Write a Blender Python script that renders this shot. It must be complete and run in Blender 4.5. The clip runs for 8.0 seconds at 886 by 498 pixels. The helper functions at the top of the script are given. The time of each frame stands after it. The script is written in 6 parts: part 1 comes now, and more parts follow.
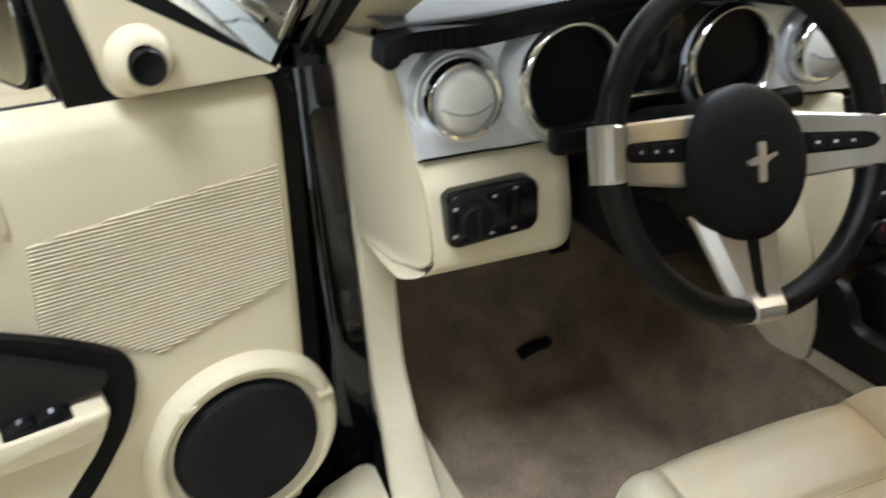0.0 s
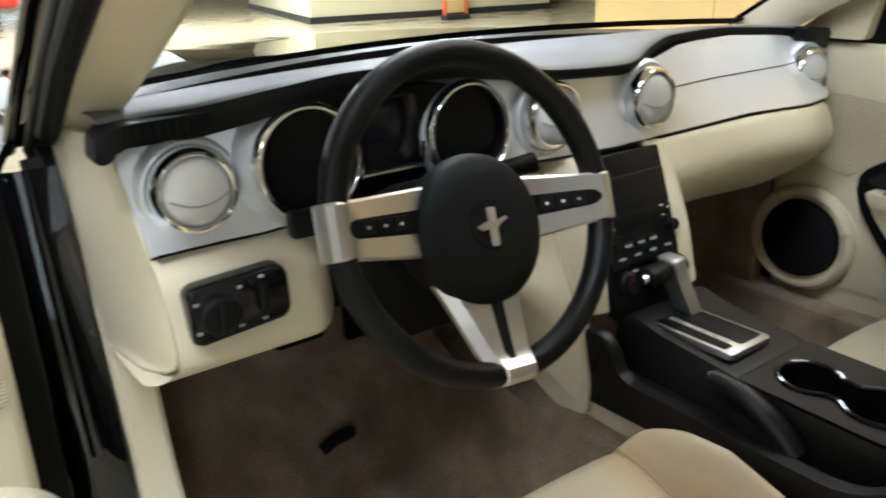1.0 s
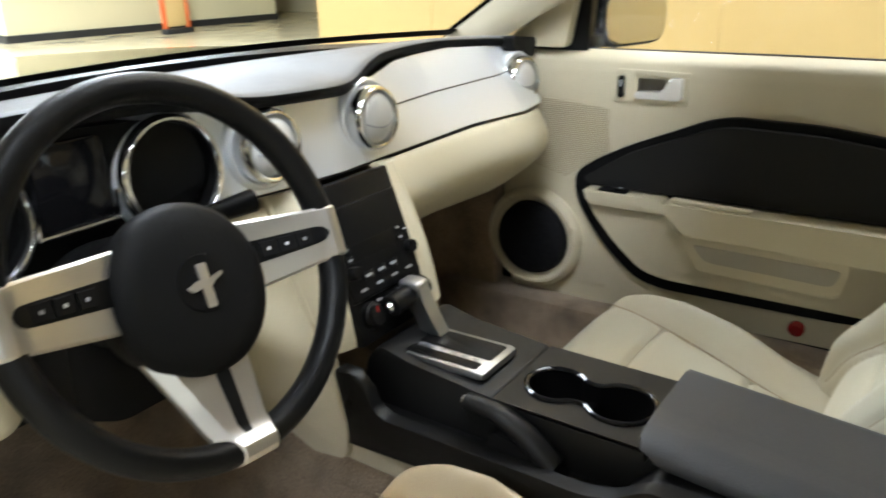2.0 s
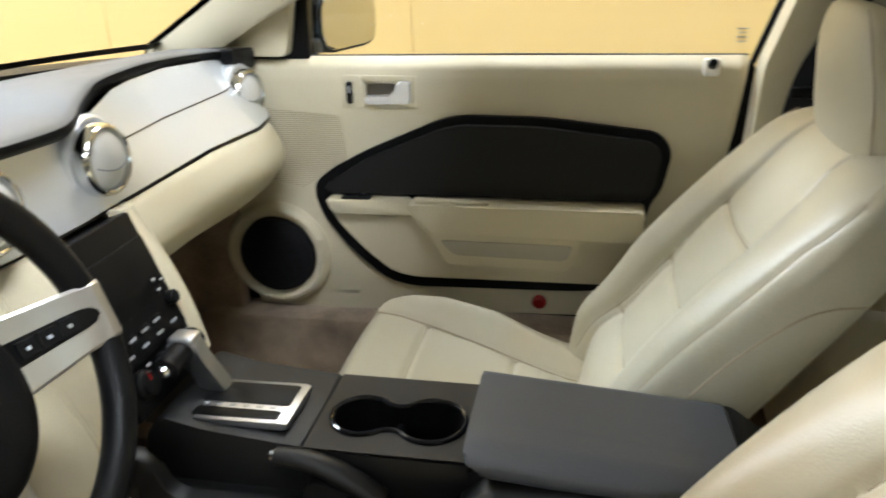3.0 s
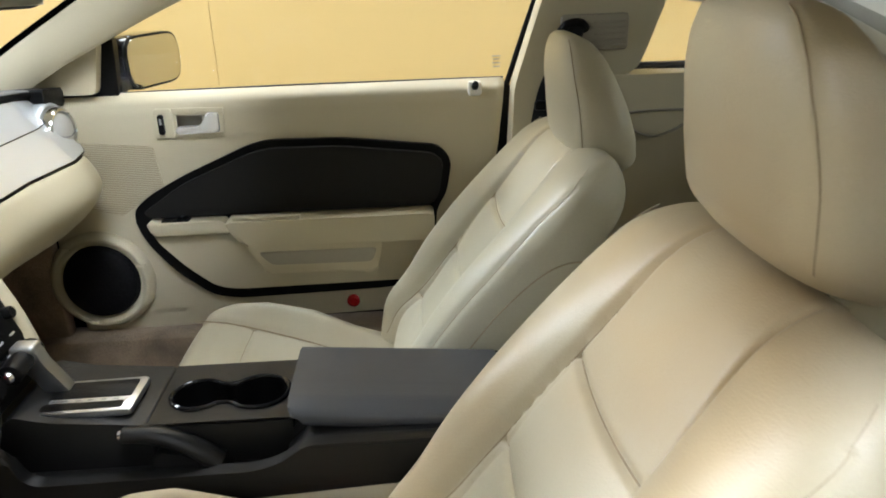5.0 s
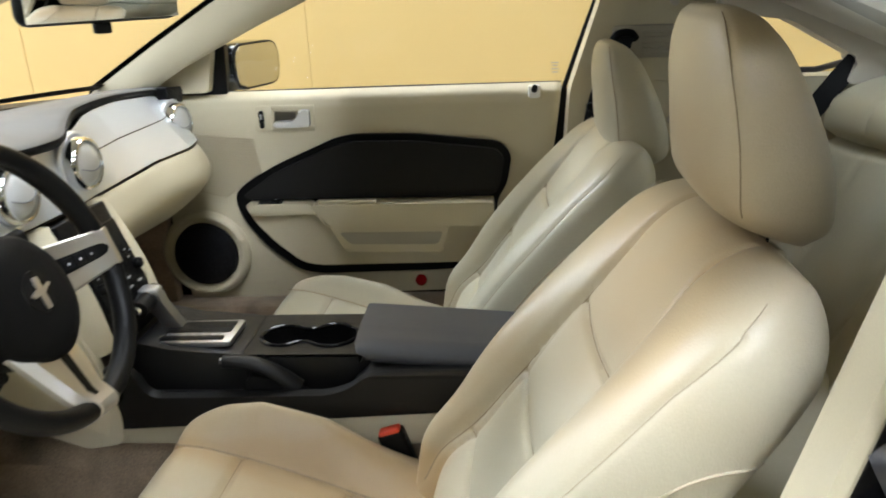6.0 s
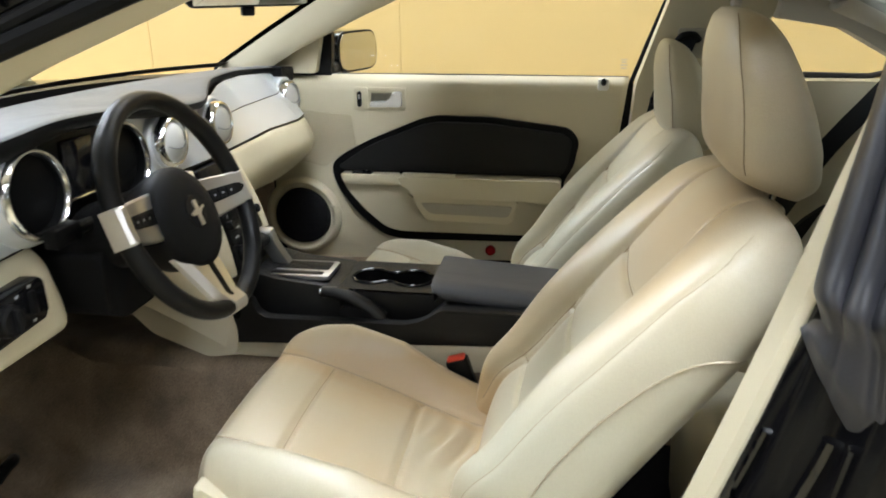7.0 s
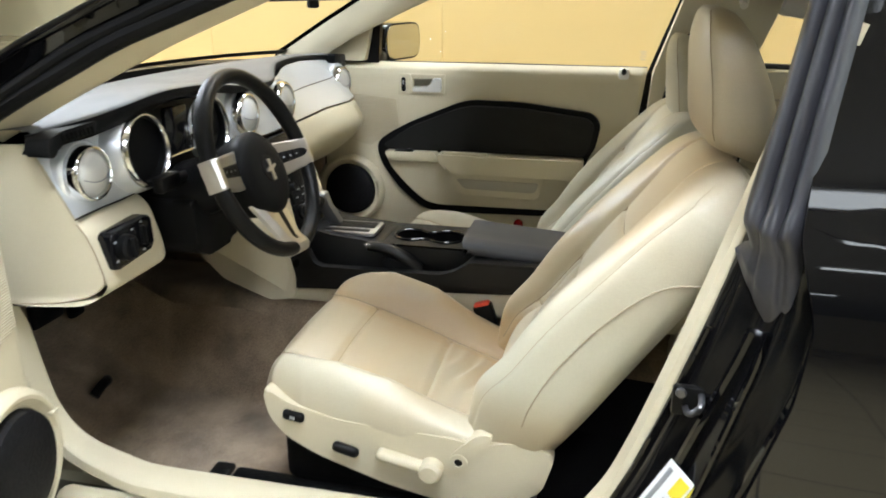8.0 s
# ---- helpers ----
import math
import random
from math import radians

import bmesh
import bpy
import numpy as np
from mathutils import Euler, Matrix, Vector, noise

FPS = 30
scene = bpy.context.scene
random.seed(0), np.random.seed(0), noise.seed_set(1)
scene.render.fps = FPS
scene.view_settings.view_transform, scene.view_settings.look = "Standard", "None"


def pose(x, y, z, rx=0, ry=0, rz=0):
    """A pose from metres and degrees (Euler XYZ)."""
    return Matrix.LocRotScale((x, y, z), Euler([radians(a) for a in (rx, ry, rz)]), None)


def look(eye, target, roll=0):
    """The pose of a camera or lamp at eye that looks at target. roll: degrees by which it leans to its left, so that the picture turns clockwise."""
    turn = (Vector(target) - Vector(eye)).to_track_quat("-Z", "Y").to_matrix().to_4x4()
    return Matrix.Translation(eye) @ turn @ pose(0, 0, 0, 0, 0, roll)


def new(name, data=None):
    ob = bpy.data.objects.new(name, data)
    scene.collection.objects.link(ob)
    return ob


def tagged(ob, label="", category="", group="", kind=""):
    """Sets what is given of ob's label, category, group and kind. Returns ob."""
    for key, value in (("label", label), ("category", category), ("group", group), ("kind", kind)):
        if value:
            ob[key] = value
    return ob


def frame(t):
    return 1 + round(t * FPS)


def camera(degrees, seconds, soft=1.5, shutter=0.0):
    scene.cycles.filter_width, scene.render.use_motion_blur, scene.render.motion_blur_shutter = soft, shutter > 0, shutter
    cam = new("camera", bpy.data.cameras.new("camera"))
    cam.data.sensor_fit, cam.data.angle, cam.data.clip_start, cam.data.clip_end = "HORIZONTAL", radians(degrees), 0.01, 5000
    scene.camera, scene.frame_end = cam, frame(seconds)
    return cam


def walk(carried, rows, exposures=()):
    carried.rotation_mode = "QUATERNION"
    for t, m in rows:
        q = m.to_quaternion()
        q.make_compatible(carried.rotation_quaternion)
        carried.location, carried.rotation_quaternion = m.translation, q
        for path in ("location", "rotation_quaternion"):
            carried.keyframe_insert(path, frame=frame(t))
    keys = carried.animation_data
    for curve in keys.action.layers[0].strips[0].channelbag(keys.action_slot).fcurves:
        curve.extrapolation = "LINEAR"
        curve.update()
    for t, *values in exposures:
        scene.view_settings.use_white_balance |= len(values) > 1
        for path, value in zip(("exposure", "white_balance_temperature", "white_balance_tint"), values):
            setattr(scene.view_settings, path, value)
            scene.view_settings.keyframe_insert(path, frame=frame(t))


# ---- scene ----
cam = camera(60.5, 8.0, soft=1.8, shutter=0.4)
PATH = [
    (0, (-0.965, -0.582, 1.139), (-0.317, 0.971, 0.257), -0.7),
    (0.5, (-0.917, -0.615, 1.09), (-0.02, 1.027, 0.383), -2.2),
    (1, (-0.863, -0.62, 1.121), (0.22, 0.899, 0.4), -1.6),
    (1.5, (-0.808, -0.617, 1.119), (0.49, 0.727, 0.407), -1.6),
    (3, (-0.764, -0.471, 1.165), (1.045, -0.102, 0.396), -1.9),
    (3.5, (-0.777, -0.462, 1.182), (1.065, -0.41, 0.403), -2.3),
    (4, (-0.807, -0.474, 1.195), (1.044, -0.601, 0.446), -1.4),
    (5.5, (-1.094, -0.56, 1.185), (0.794, -0.572, 0.526), -2.4),
    (6, (-1.198, -0.585, 1.19), (0.683, -0.442, 0.523), -2.4),
    (6.5, (-1.306, -0.595, 1.192), (0.568, -0.359, 0.534), -1.2),
    (7, (-1.445, -0.61, 1.19), (0.414, -0.284, 0.528), -0.5),
    (7.5, (-1.568, -0.64, 1.195), (0.278, -0.278, 0.516), -0.1),
    (8, (-1.696, -0.672, 1.198), (0.14, -0.251, 0.525), -0.0),
]
walk(cam, [(t, look(eye, target, roll)) for t, eye, target, roll in PATH],
     exposures=((0, -0.32), (0.5, -0.6), (1.0, -0.3), (1.7, -0.05), (2.8, 0.06), (4.2, 0.12), (5.3, -0.18), (6.5, -0.18), (8.0, -0.04)))

# ---- world and light ----
world = bpy.data.worlds.new("showroom_world")
scene.world = world
world.use_nodes = True
world.node_tree.nodes["Background"].inputs[0].default_value = (0.75, 0.85, 1.0, 1)
world.node_tree.nodes["Background"].inputs[1].default_value = 0.1


def area_lamp(name, where, target, w, h, watts, colour):
    data = bpy.data.lights.new(name, "AREA")
    data.shape, data.size, data.size_y, data.energy, data.color = "RECTANGLE", w, h, watts, colour
    ob = new(name, data)
    ob.matrix_world = look(where, target)
    return ob


WARM, DAY = (0.90, 1.0, 1.14), (0.86, 0.97, 1.04)
for lx, ly, lw in ((-1.6, -0.8, 126), (-4.4, -0.6, 80), (1.2, 2.4, 205), (-2.4, -5.0, 50), (1.5, -0.3, 50), (1.3, -4.6, 26), (4.5, 7.0, 640), (2.5, 13.0, 850), (-3.0, 10.0, 650)):
    area_lamp("ceiling_lamp", (lx, ly, 3.37), (lx, ly, 0), 1.0, 1.0, lw, WARM)
area_lamp("window_daylight", (-1.5, -7.7, 1.75), (-1.0, 0.0, 0.8), 11.0, 2.4, 120, DAY)

# ---- materials ----


def material(name, colour, rough=0.5, metal=0.0, grain=0.0, grain_size=400.0, blotch=0.0, blotch_size=6.0, bump=0.0,
             bump_size=None, coat=0.0, spec=0.5, sheen=0.0, emit=0.0, detail=4.0):
    """A principled surface with two scales of colour variation, rough variation and fine relief."""
    mat = bpy.data.materials.new(name)
    mat.use_nodes = True
    nt = mat.node_tree
    b = nt.nodes["Principled BSDF"]
    b.inputs["Base Color"].default_value = (*colour, 1)
    b.inputs["Roughness"].default_value = rough
    b.inputs["Metallic"].default_value = metal
    b.inputs["Specular IOR Level"].default_value = spec
    b.inputs["Coat Weight"].default_value = coat
    b.inputs["Coat Roughness"].default_value = 0.04
    b.inputs["Sheen Weight"].default_value = sheen
    if emit:
        b.inputs["Emission Color"].default_value = (*colour, 1)
        b.inputs["Emission Strength"].default_value = emit
    co = nt.nodes.new("ShaderNodeTexCoord")

    def noise_node(size, d=4.0):
        n = nt.nodes.new("ShaderNodeTexNoise")
        n.inputs["Scale"].default_value, n.inputs["Detail"].default_value = size, d
        nt.links.new(co.outputs["Object"], n.inputs["Vector"])
        return n

    def shade(fac_socket, amount, before):
        ramp = nt.nodes.new("ShaderNodeMapRange")
        ramp.inputs[1].default_value, ramp.inputs[2].default_value = 0.25, 0.75
        ramp.inputs[3].default_value, ramp.inputs[4].default_value = 1 - amount, 1 + amount
        nt.links.new(fac_socket, ramp.inputs[0])
        mul = nt.nodes.new("ShaderNodeVectorMath")
        mul.operation = "SCALE"
        if before is None:
            mul.inputs[0].default_value = colour
        else:
            nt.links.new(before, mul.inputs[0])
        nt.links.new(ramp.outputs[0], mul.inputs["Scale"])
        return mul.outputs[0]

    col = None
    if blotch:
        big = noise_node(blotch_size, 5)
        col = shade(big.outputs[0], blotch, col)
        rr = nt.nodes.new("ShaderNodeMapRange")
        rr.inputs[1].default_value, rr.inputs[2].default_value = 0.3, 0.7
        rr.inputs[3].default_value, rr.inputs[4].default_value = max(rough - 0.06, 0.02), min(rough + 0.06, 1)
        nt.links.new(big.outputs[0], rr.inputs[0])
        nt.links.new(rr.outputs[0], b.inputs["Roughness"])
    if grain:
        col = shade(noise_node(grain_size, detail).outputs[0], grain, col)
    if col is not None:
        nt.links.new(col, b.inputs["Base Color"])
    if bump:
        bp = nt.nodes.new("ShaderNodeBump")
        bp.inputs["Strength"].default_value, bp.inputs["Distance"].default_value = bump, 0.002
        nt.links.new(noise_node(bump_size or grain_size, 3).outputs[0], bp.inputs["Height"])
        nt.links.new(bp.outputs[0], b.inputs["Normal"])
    return mat


def worn_leather(name, strength, shift):
    """Cream hide with tan worn patches: rubbed bolsters, shoulders and cushion, cleaner back inserts; shoulders also
    carry painted shade.
    """
    mat = material(name, (0.55, 0.53, 0.415), 0.36, grain=0.03, grain_size=260, blotch=0.04, blotch_size=5, bump=0.22, bump_size=420)
    nt = mat.node_tree
    b = nt.nodes["Principled BSDF"]
    old = b.inputs["Base Color"].links[0].from_socket
    co = nt.nodes.new("ShaderNodeTexCoord")
    move = nt.nodes.new("ShaderNodeVectorMath")
    move.operation = "ADD"
    move.inputs[1].default_value = shift
    nt.links.new(co.outputs["Object"], move.inputs[0])
    n = nt.nodes.new("ShaderNodeTexNoise")
    n.inputs["Scale"].default_value, n.inputs["Detail"].default_value = 3.0, 4.0
    nt.links.new(move.outputs[0], n.inputs["Vector"])
    xyz = nt.nodes.new("ShaderNodeSeparateXYZ")
    nt.links.new(co.outputs["Object"], xyz.inputs[0])

    def ramp(src, a, c, lo, hi):
        r = nt.nodes.new("ShaderNodeMapRange")
        for k, v in enumerate((a, c, lo, hi)):
            r.inputs[k + 1].default_value = v
        nt.links.new(src, r.inputs[0])
        return r.outputs[0]

    def math_node(op, a, c):
        m = nt.nodes.new("ShaderNodeMath")
        m.operation = op
        for k, v in enumerate((a, c)):
            if isinstance(v, float):
                m.inputs[k].default_value = v
            else:
                nt.links.new(v, m.inputs[k])
        return m.outputs[0]

    side = math_node("ABSOLUTE", xyz.outputs[0], 0.0)
    rubbed = math_node("MULTIPLY", ramp(xyz.outputs[0], 0.10, 0.16, 0.2, 1.1), ramp(side, 0.19, 0.25, 1.0, 0.6))
    seatpan = math_node("MULTIPLY", ramp(xyz.outputs[2], 0.24, 0.34, 1.1, 0.0), ramp(side, 0.13, 0.24, 1.0, 0.5))
    seatpan = math_node("MULTIPLY", seatpan, ramp(xyz.outputs[0], 0.10, 0.18, 1.0, 2.6))
    # upper-back tan mixes rubbed hide with roof shade painted into the colour
    shoulder = math_node("MULTIPLY", ramp(xyz.outputs[2], 0.34, 0.58, 0.0, 1.0), ramp(side, 0.20, 0.25, 1.0, 0.5))
    where = math_node("MAXIMUM", math_node("MAXIMUM", rubbed, seatpan), shoulder)
    wear_and_shade = math_node("MULTIPLY", math_node("MULTIPLY", ramp(n.outputs[0], 0.30, 0.62, 0.26, 0.92), where), strength)
    mix = nt.nodes.new("ShaderNodeMixRGB")
    nt.links.new(wear_and_shade, mix.inputs[0])
    nt.links.new(old, mix.inputs[1])
    mix.inputs[2].default_value = (0.510, 0.380, 0.222, 1)
    nt.links.new(mix.outputs[0], b.inputs["Base Color"])
    return mat


LEATHER = worn_leather("cream_leather", 0.95, (0.0, 0.0, 0.0))
LEATHER_CLEAN = worn_leather("cream_leather_clean", 0.33, (1.7, 0.4, 0.9))
SEAM_PALE = material("pale_seam_thread", (0.46, 0.39, 0.275), 0.7, grain=0.1)
SEAM = material("seam_thread", (0.35, 0.275, 0.185), 0.7, grain=0.1)
TRIM = material("cream_plastic", (0.565, 0.506, 0.362), 0.5, spec=0.4, grain=0.03, grain_size=500, blotch=0.03, blotch_size=4, bump=0.25, bump_size=700)
# cream plastic with the shade between grille ribs put into its colour
RIB_SHADE = material("rib_gap_shade", (0.41, 0.345, 0.235), 0.6, spec=0.3, grain=0.05, grain_size=500, blotch=0.06, blotch_size=8)
# darker trim plastic; in the door cups it paints in recess shade
TRIM_DARK = material("dark_plastic_and_recess_shade", (0.38, 0.345, 0.28), 0.55, grain=0.03, grain_size=500, bump=0.2, bump_size=700)
LINER = material("headliner_cloth", (0.52, 0.48, 0.41), 0.9, grain=0.08, grain_size=900, blotch=0.03, bump=0.3, sheen=0.2)
BLACK = material("black_plastic", (0.005, 0.005, 0.0052), 0.36, spec=0.12, grain=0.1, grain_size=600, blotch=0.12, bump=0.3, bump_size=700)
BLACK_SOFT = material("black_soft_pad", (0.007, 0.007, 0.0072), 0.5, spec=0.08, grain=0.1, grain_size=500, blotch=0.1, bump=0.3, bump_size=600)
CONSOLE = material("console_black", (0.010, 0.0098, 0.0096), 0.32, spec=0.25, grain=0.1, grain_size=600, blotch=0.12, bump=0.25, bump_size=700)
PAD = material("charcoal_dash_pad", (0.090, 0.094, 0.098), 0.5, spec=0.32, grain=0.06, grain_size=500, blotch=0.06, bump=0.35, bump_size=650)
DOOR_PAD = material("charcoal_door_pad", (0.014, 0.0135, 0.013), 0.6, spec=0.2, grain=0.12, grain_size=500, blotch=0.1, bump=0.35, bump_size=600)
ARMREST = material("grey_vinyl", (0.062, 0.064, 0.070), 0.45, spec=0.4, grain=0.06, grain_size=400, blotch=0.08, bump=0.3, bump_size=500)
WHEEL_LEATHER = material("black_wheel_leather", (0.005, 0.005, 0.0052), 0.36, spec=0.15, grain=0.1, grain_size=300, blotch=0.15, blotch_size=14, bump=0.3, bump_size=500)
PIANO = material("gloss_black_face", (0.006, 0.006, 0.007), 0.12, spec=0.25, blotch=0.1)
GAUGE = material("gauge_black", (0.004, 0.004, 0.004), 0.4, spec=0.12, blotch=0.1)
SILVER = material("satin_silver", (0.73, 0.76, 0.80), 0.34, 0.55, grain=0.02, grain_size=900)
SILVER_WARM = material("satin_wheel_silver", (0.60, 0.58, 0.555), 0.32, 0.92, grain=0.03, grain_size=800, blotch=0.06)
LEVER_SILVER = material("satin_lever_silver", (0.50, 0.51, 0.53), 0.36, 1.0, grain=0.03, grain_size=800, blotch=0.06)
CHROME = material("chrome", (0.80, 0.81, 0.83), 0.12, 1.0, blotch=0.03)
VENT_FACE = material("vent_grey", (0.58, 0.58, 0.56), 0.4, 0.1, grain=0.03)
BRIGHT = material("pale_handle", (0.80, 0.79, 0.76), 0.3, 0.3, blotch=0.03)
CARPET = material("taupe_carpet", (0.29, 0.22, 0.152), 0.95, grain=0.35, grain_size=350, blotch=0.55, blotch_size=9, bump=1.0, bump_size=500, sheen=0.2, spec=0.1)
# near-black pile that paints the rear footwell's shade
FOOTWELL_SHADE = material("footwell_shade_black", (0.012, 0.012, 0.013), 0.95, grain=0.3, grain_size=350, blotch=0.3, blotch_size=9, bump=0.8, bump_size=500, spec=0.1)
PAINT = material("black_car_paint", (0.003, 0.003, 0.0035), 0.03, grain=0.1, grain_size=60, spec=0.5)
JAMB = material("jamb_black", (0.0035, 0.0035, 0.004), 0.12, spec=0.28, grain=0.1, grain_size=80, blotch=0.2, blotch_size=10)
RUBBER = material("rubber_seal", (0.030, 0.030, 0.035), 0.36, spec=0.5, grain=0.1, blotch=0.12, blotch_size=12, bump=0.1)
MESH_GRILLE = material("speaker_mesh", (0.006, 0.006, 0.007), 0.6, spec=0.15, grain=0.5, grain_size=160, bump=1.0, bump_size=220)
WEBBING = material("belt_webbing", (0.009, 0.009, 0.010), 0.75, spec=0.2, grain=0.2, grain_size=500, bump=0.5, bump_size=700)
RED = material("red_lens", (0.28, 0.008, 0.010), 0.2, coat=0.6, blotch=0.1)
RED_BUTTON = material("red_button", (0.75, 0.07, 0.03), 0.4, blotch=0.05)
STEEL = material("zinc_steel", (0.10, 0.10, 0.105), 0.35, 0.8, blotch=0.25, blotch_size=40)
LABEL_WHITE = material("label_white", (0.78, 0.80, 0.82), 0.5, blotch=0.03)
LABEL_YELLOW = material("label_yellow", (0.80, 0.66, 0.05), 0.5, blotch=0.03)
LABEL_GREY = material("label_print", (0.25, 0.26, 0.28), 0.6, blotch=0.03)
ICON = material("icon_white", (0.30, 0.31, 0.32), 0.5)
WALL_Y = material("yellow_wall_paint", (0.76, 0.53, 0.225), 0.6, grain=0.015, grain_size=60, blotch=0.03, blotch_size=0.7, bump=0.1, bump_size=120)
WALL_C = material("cream_wall_paint", (0.74, 0.67, 0.44), 0.6, grain=0.015, grain_size=60, blotch=0.03, blotch_size=0.7, bump=0.1, bump_size=120)
BASE_BLACK = material("black_baseboard", (0.02, 0.02, 0.02), 0.5, blotch=0.1)
CEIL = material("ceiling_grey", (0.30, 0.30, 0.29), 0.9, grain=0.05, grain_size=80, bump=0.2)
ORANGE = material("orange_plastic", (0.85, 0.16, 0.04), 0.5, blotch=0.05)
CAR_RED = material("red_car_paint", (0.62, 0.03, 0.02), 0.15, coat=1.0, blotch=0.03)
TYRE = material("tyre_rubber", (0.015, 0.015, 0.015), 0.8, grain=0.2, grain_size=80)
LAMP_FACE = material("lamp_diffuser", (1.0, 0.95, 0.88), 0.5, emit=5.0)
TUBE_FACE = material("tube_glow", (0.85, 0.93, 1.0), 0.5, emit=9.0)
SKY_FACE = material("daylight_outside", (0.86, 0.93, 1.0), 0.5, emit=2.0)


def tile_floor():
    mat = material("polished_tile", (0.62, 0.56, 0.44), 0.16, grain=0.04, grain_size=50, blotch=0.05, blotch_size=2)
    nt = mat.node_tree
    b = nt.nodes["Principled BSDF"]
    br = nt.nodes.new("ShaderNodeTexBrick")
    br.offset = 0.0
    br.inputs["Color1"].default_value = br.inputs["Color2"].default_value = (0.72, 0.63, 0.43, 1)
    br.inputs["Mortar"].default_value = (0.20, 0.18, 0.15, 1)
    br.inputs["Scale"].default_value = 1.0
    br.inputs["Mortar Size"].default_value = 0.004
    br.inputs["Brick Width"].default_value = br.inputs["Row Height"].default_value = 0.45
    co = nt.nodes.new("ShaderNodeTexCoord")
    nt.links.new(co.outputs["Object"], br.inputs["Vector"])
    mix = nt.nodes.new("ShaderNodeMixRGB")
    mix.blend_type = "MULTIPLY"
    mix.inputs[0].default_value = 0.35
    old = b.inputs["Base Color"].links[0].from_socket
    nt.links.new(br.outputs[0], mix.inputs[1])
    nt.links.new(old, mix.inputs[2])
    nt.links.new(mix.outputs[0], b.inputs["Base Color"])
    return mat


def glass(name, tint, gloss):
    mat = bpy.data.materials.new(name)
    mat.use_nodes = True
    nt = mat.node_tree
    nt.nodes.clear()
    out = nt.nodes.new("ShaderNodeOutputMaterial")
    mix = nt.nodes.new("ShaderNodeMixShader")
    tr = nt.nodes.new("ShaderNodeBsdfTransparent")
    gl = nt.nodes.new("ShaderNodeBsdfGlossy")
    tr.inputs[0].default_value = (*tint, 1)
    gl.inputs["Roughness"].default_value = 0.01
    mix.inputs[0].default_value = gloss
    nt.links.new(tr.outputs[0], mix.inputs[1])
    nt.links.new(gl.outputs[0], mix.inputs[2])
    nt.links.new(mix.outputs[0], out.inputs[0])
    return mat


TILE = tile_floor()
GLASS = glass("window_glass", (0.95, 0.97, 0.95), 0.02)
# darkened only to cut the light that enters the rear cabin
GLASS_DIM = glass("dimming_glass", (0.52, 0.54, 0.53), 0.04)
MIRROR_TINT = material("mirror_tinted", (0.60, 0.60, 0.57), 0.02, 1.0)
MIRROR = material("mirror_silver", (0.88, 0.9, 0.9), 0.015, 1.0)

# ---- building helpers ----


def root_of(ob):
    while ob.parent:
        ob = ob.parent
    return ob


def finish(name, me, mat, parent, label, sharp):
    if parent is not None:
        me.transform(Matrix.Translation(-root_of(parent).location))
    me.materials.append(mat)
    me.polygons.foreach_set("use_smooth", [True] * len(me.polygons))
    me.set_sharp_from_angle(angle=radians(sharp))
    ob = new(name, me)
    ob.parent = parent
    if label:
        ob["label"] = label
    return ob


def part(name, bm, mat, parent=None, label="", sharp=35):
    """Links a bmesh, built in the car's coordinates, as one mesh object under its thing or part."""
    me = bpy.data.meshes.new(name)
    bmesh.ops.recalc_face_normals(bm, faces=bm.faces)
    bm.to_mesh(me)
    bm.free()
    return finish(name, me, mat, parent, label, sharp)


def sheet_part(name, verts, faces, mat, parent=None, label="", sharp=50):
    me = bpy.data.meshes.new(name)
    me.from_pydata([tuple(v) for v in verts], [], faces)
    return finish(name, me, mat, parent, label, sharp)


def thing(name, base, label, category, group="", kind=""):
    ob = new(name)
    ob.location = base
    ob.empty_display_size = 0.05
    return tagged(ob, label, category, group, kind)


def rbox(x0, x1, y0, y1, z0, z1, r=0.005, seg=2, m=None):
    bm = bmesh.new()
    bmesh.ops.create_cube(bm, size=1)
    for v in bm.verts:
        v.co = Vector(((x0 + x1) / 2 + v.co.x * (x1 - x0), (y0 + y1) / 2 + v.co.y * (y1 - y0), (z0 + z1) / 2 + v.co.z * (z1 - z0)))
    if r:
        bmesh.ops.bevel(bm, geom=bm.edges[:], offset=r, segments=seg, profile=0.5, affect="EDGES", clamp_overlap=True)
    if m is not None:
        bm.transform(m)
    return bm


def rounded(poly, r, n=4):
    """The corners of a 2D polygon turned into short arcs of radius about r."""
    out = []
    k = len(poly)
    for i in range(k):
        p, a, b = Vector(poly[i]), Vector(poly[i - 1]), Vector(poly[(i + 1) % k])
        da, db = a - p, b - p
        rr = min(r, da.length * 0.45, db.length * 0.45)
        s, e = p + da.normalized() * rr, p + db.normalized() * rr
        for j in range(n + 1):
            t = j / n
            out.append(tuple((1 - t) ** 2 * s + 2 * t * (1 - t) * p + t * t * e))
    return out


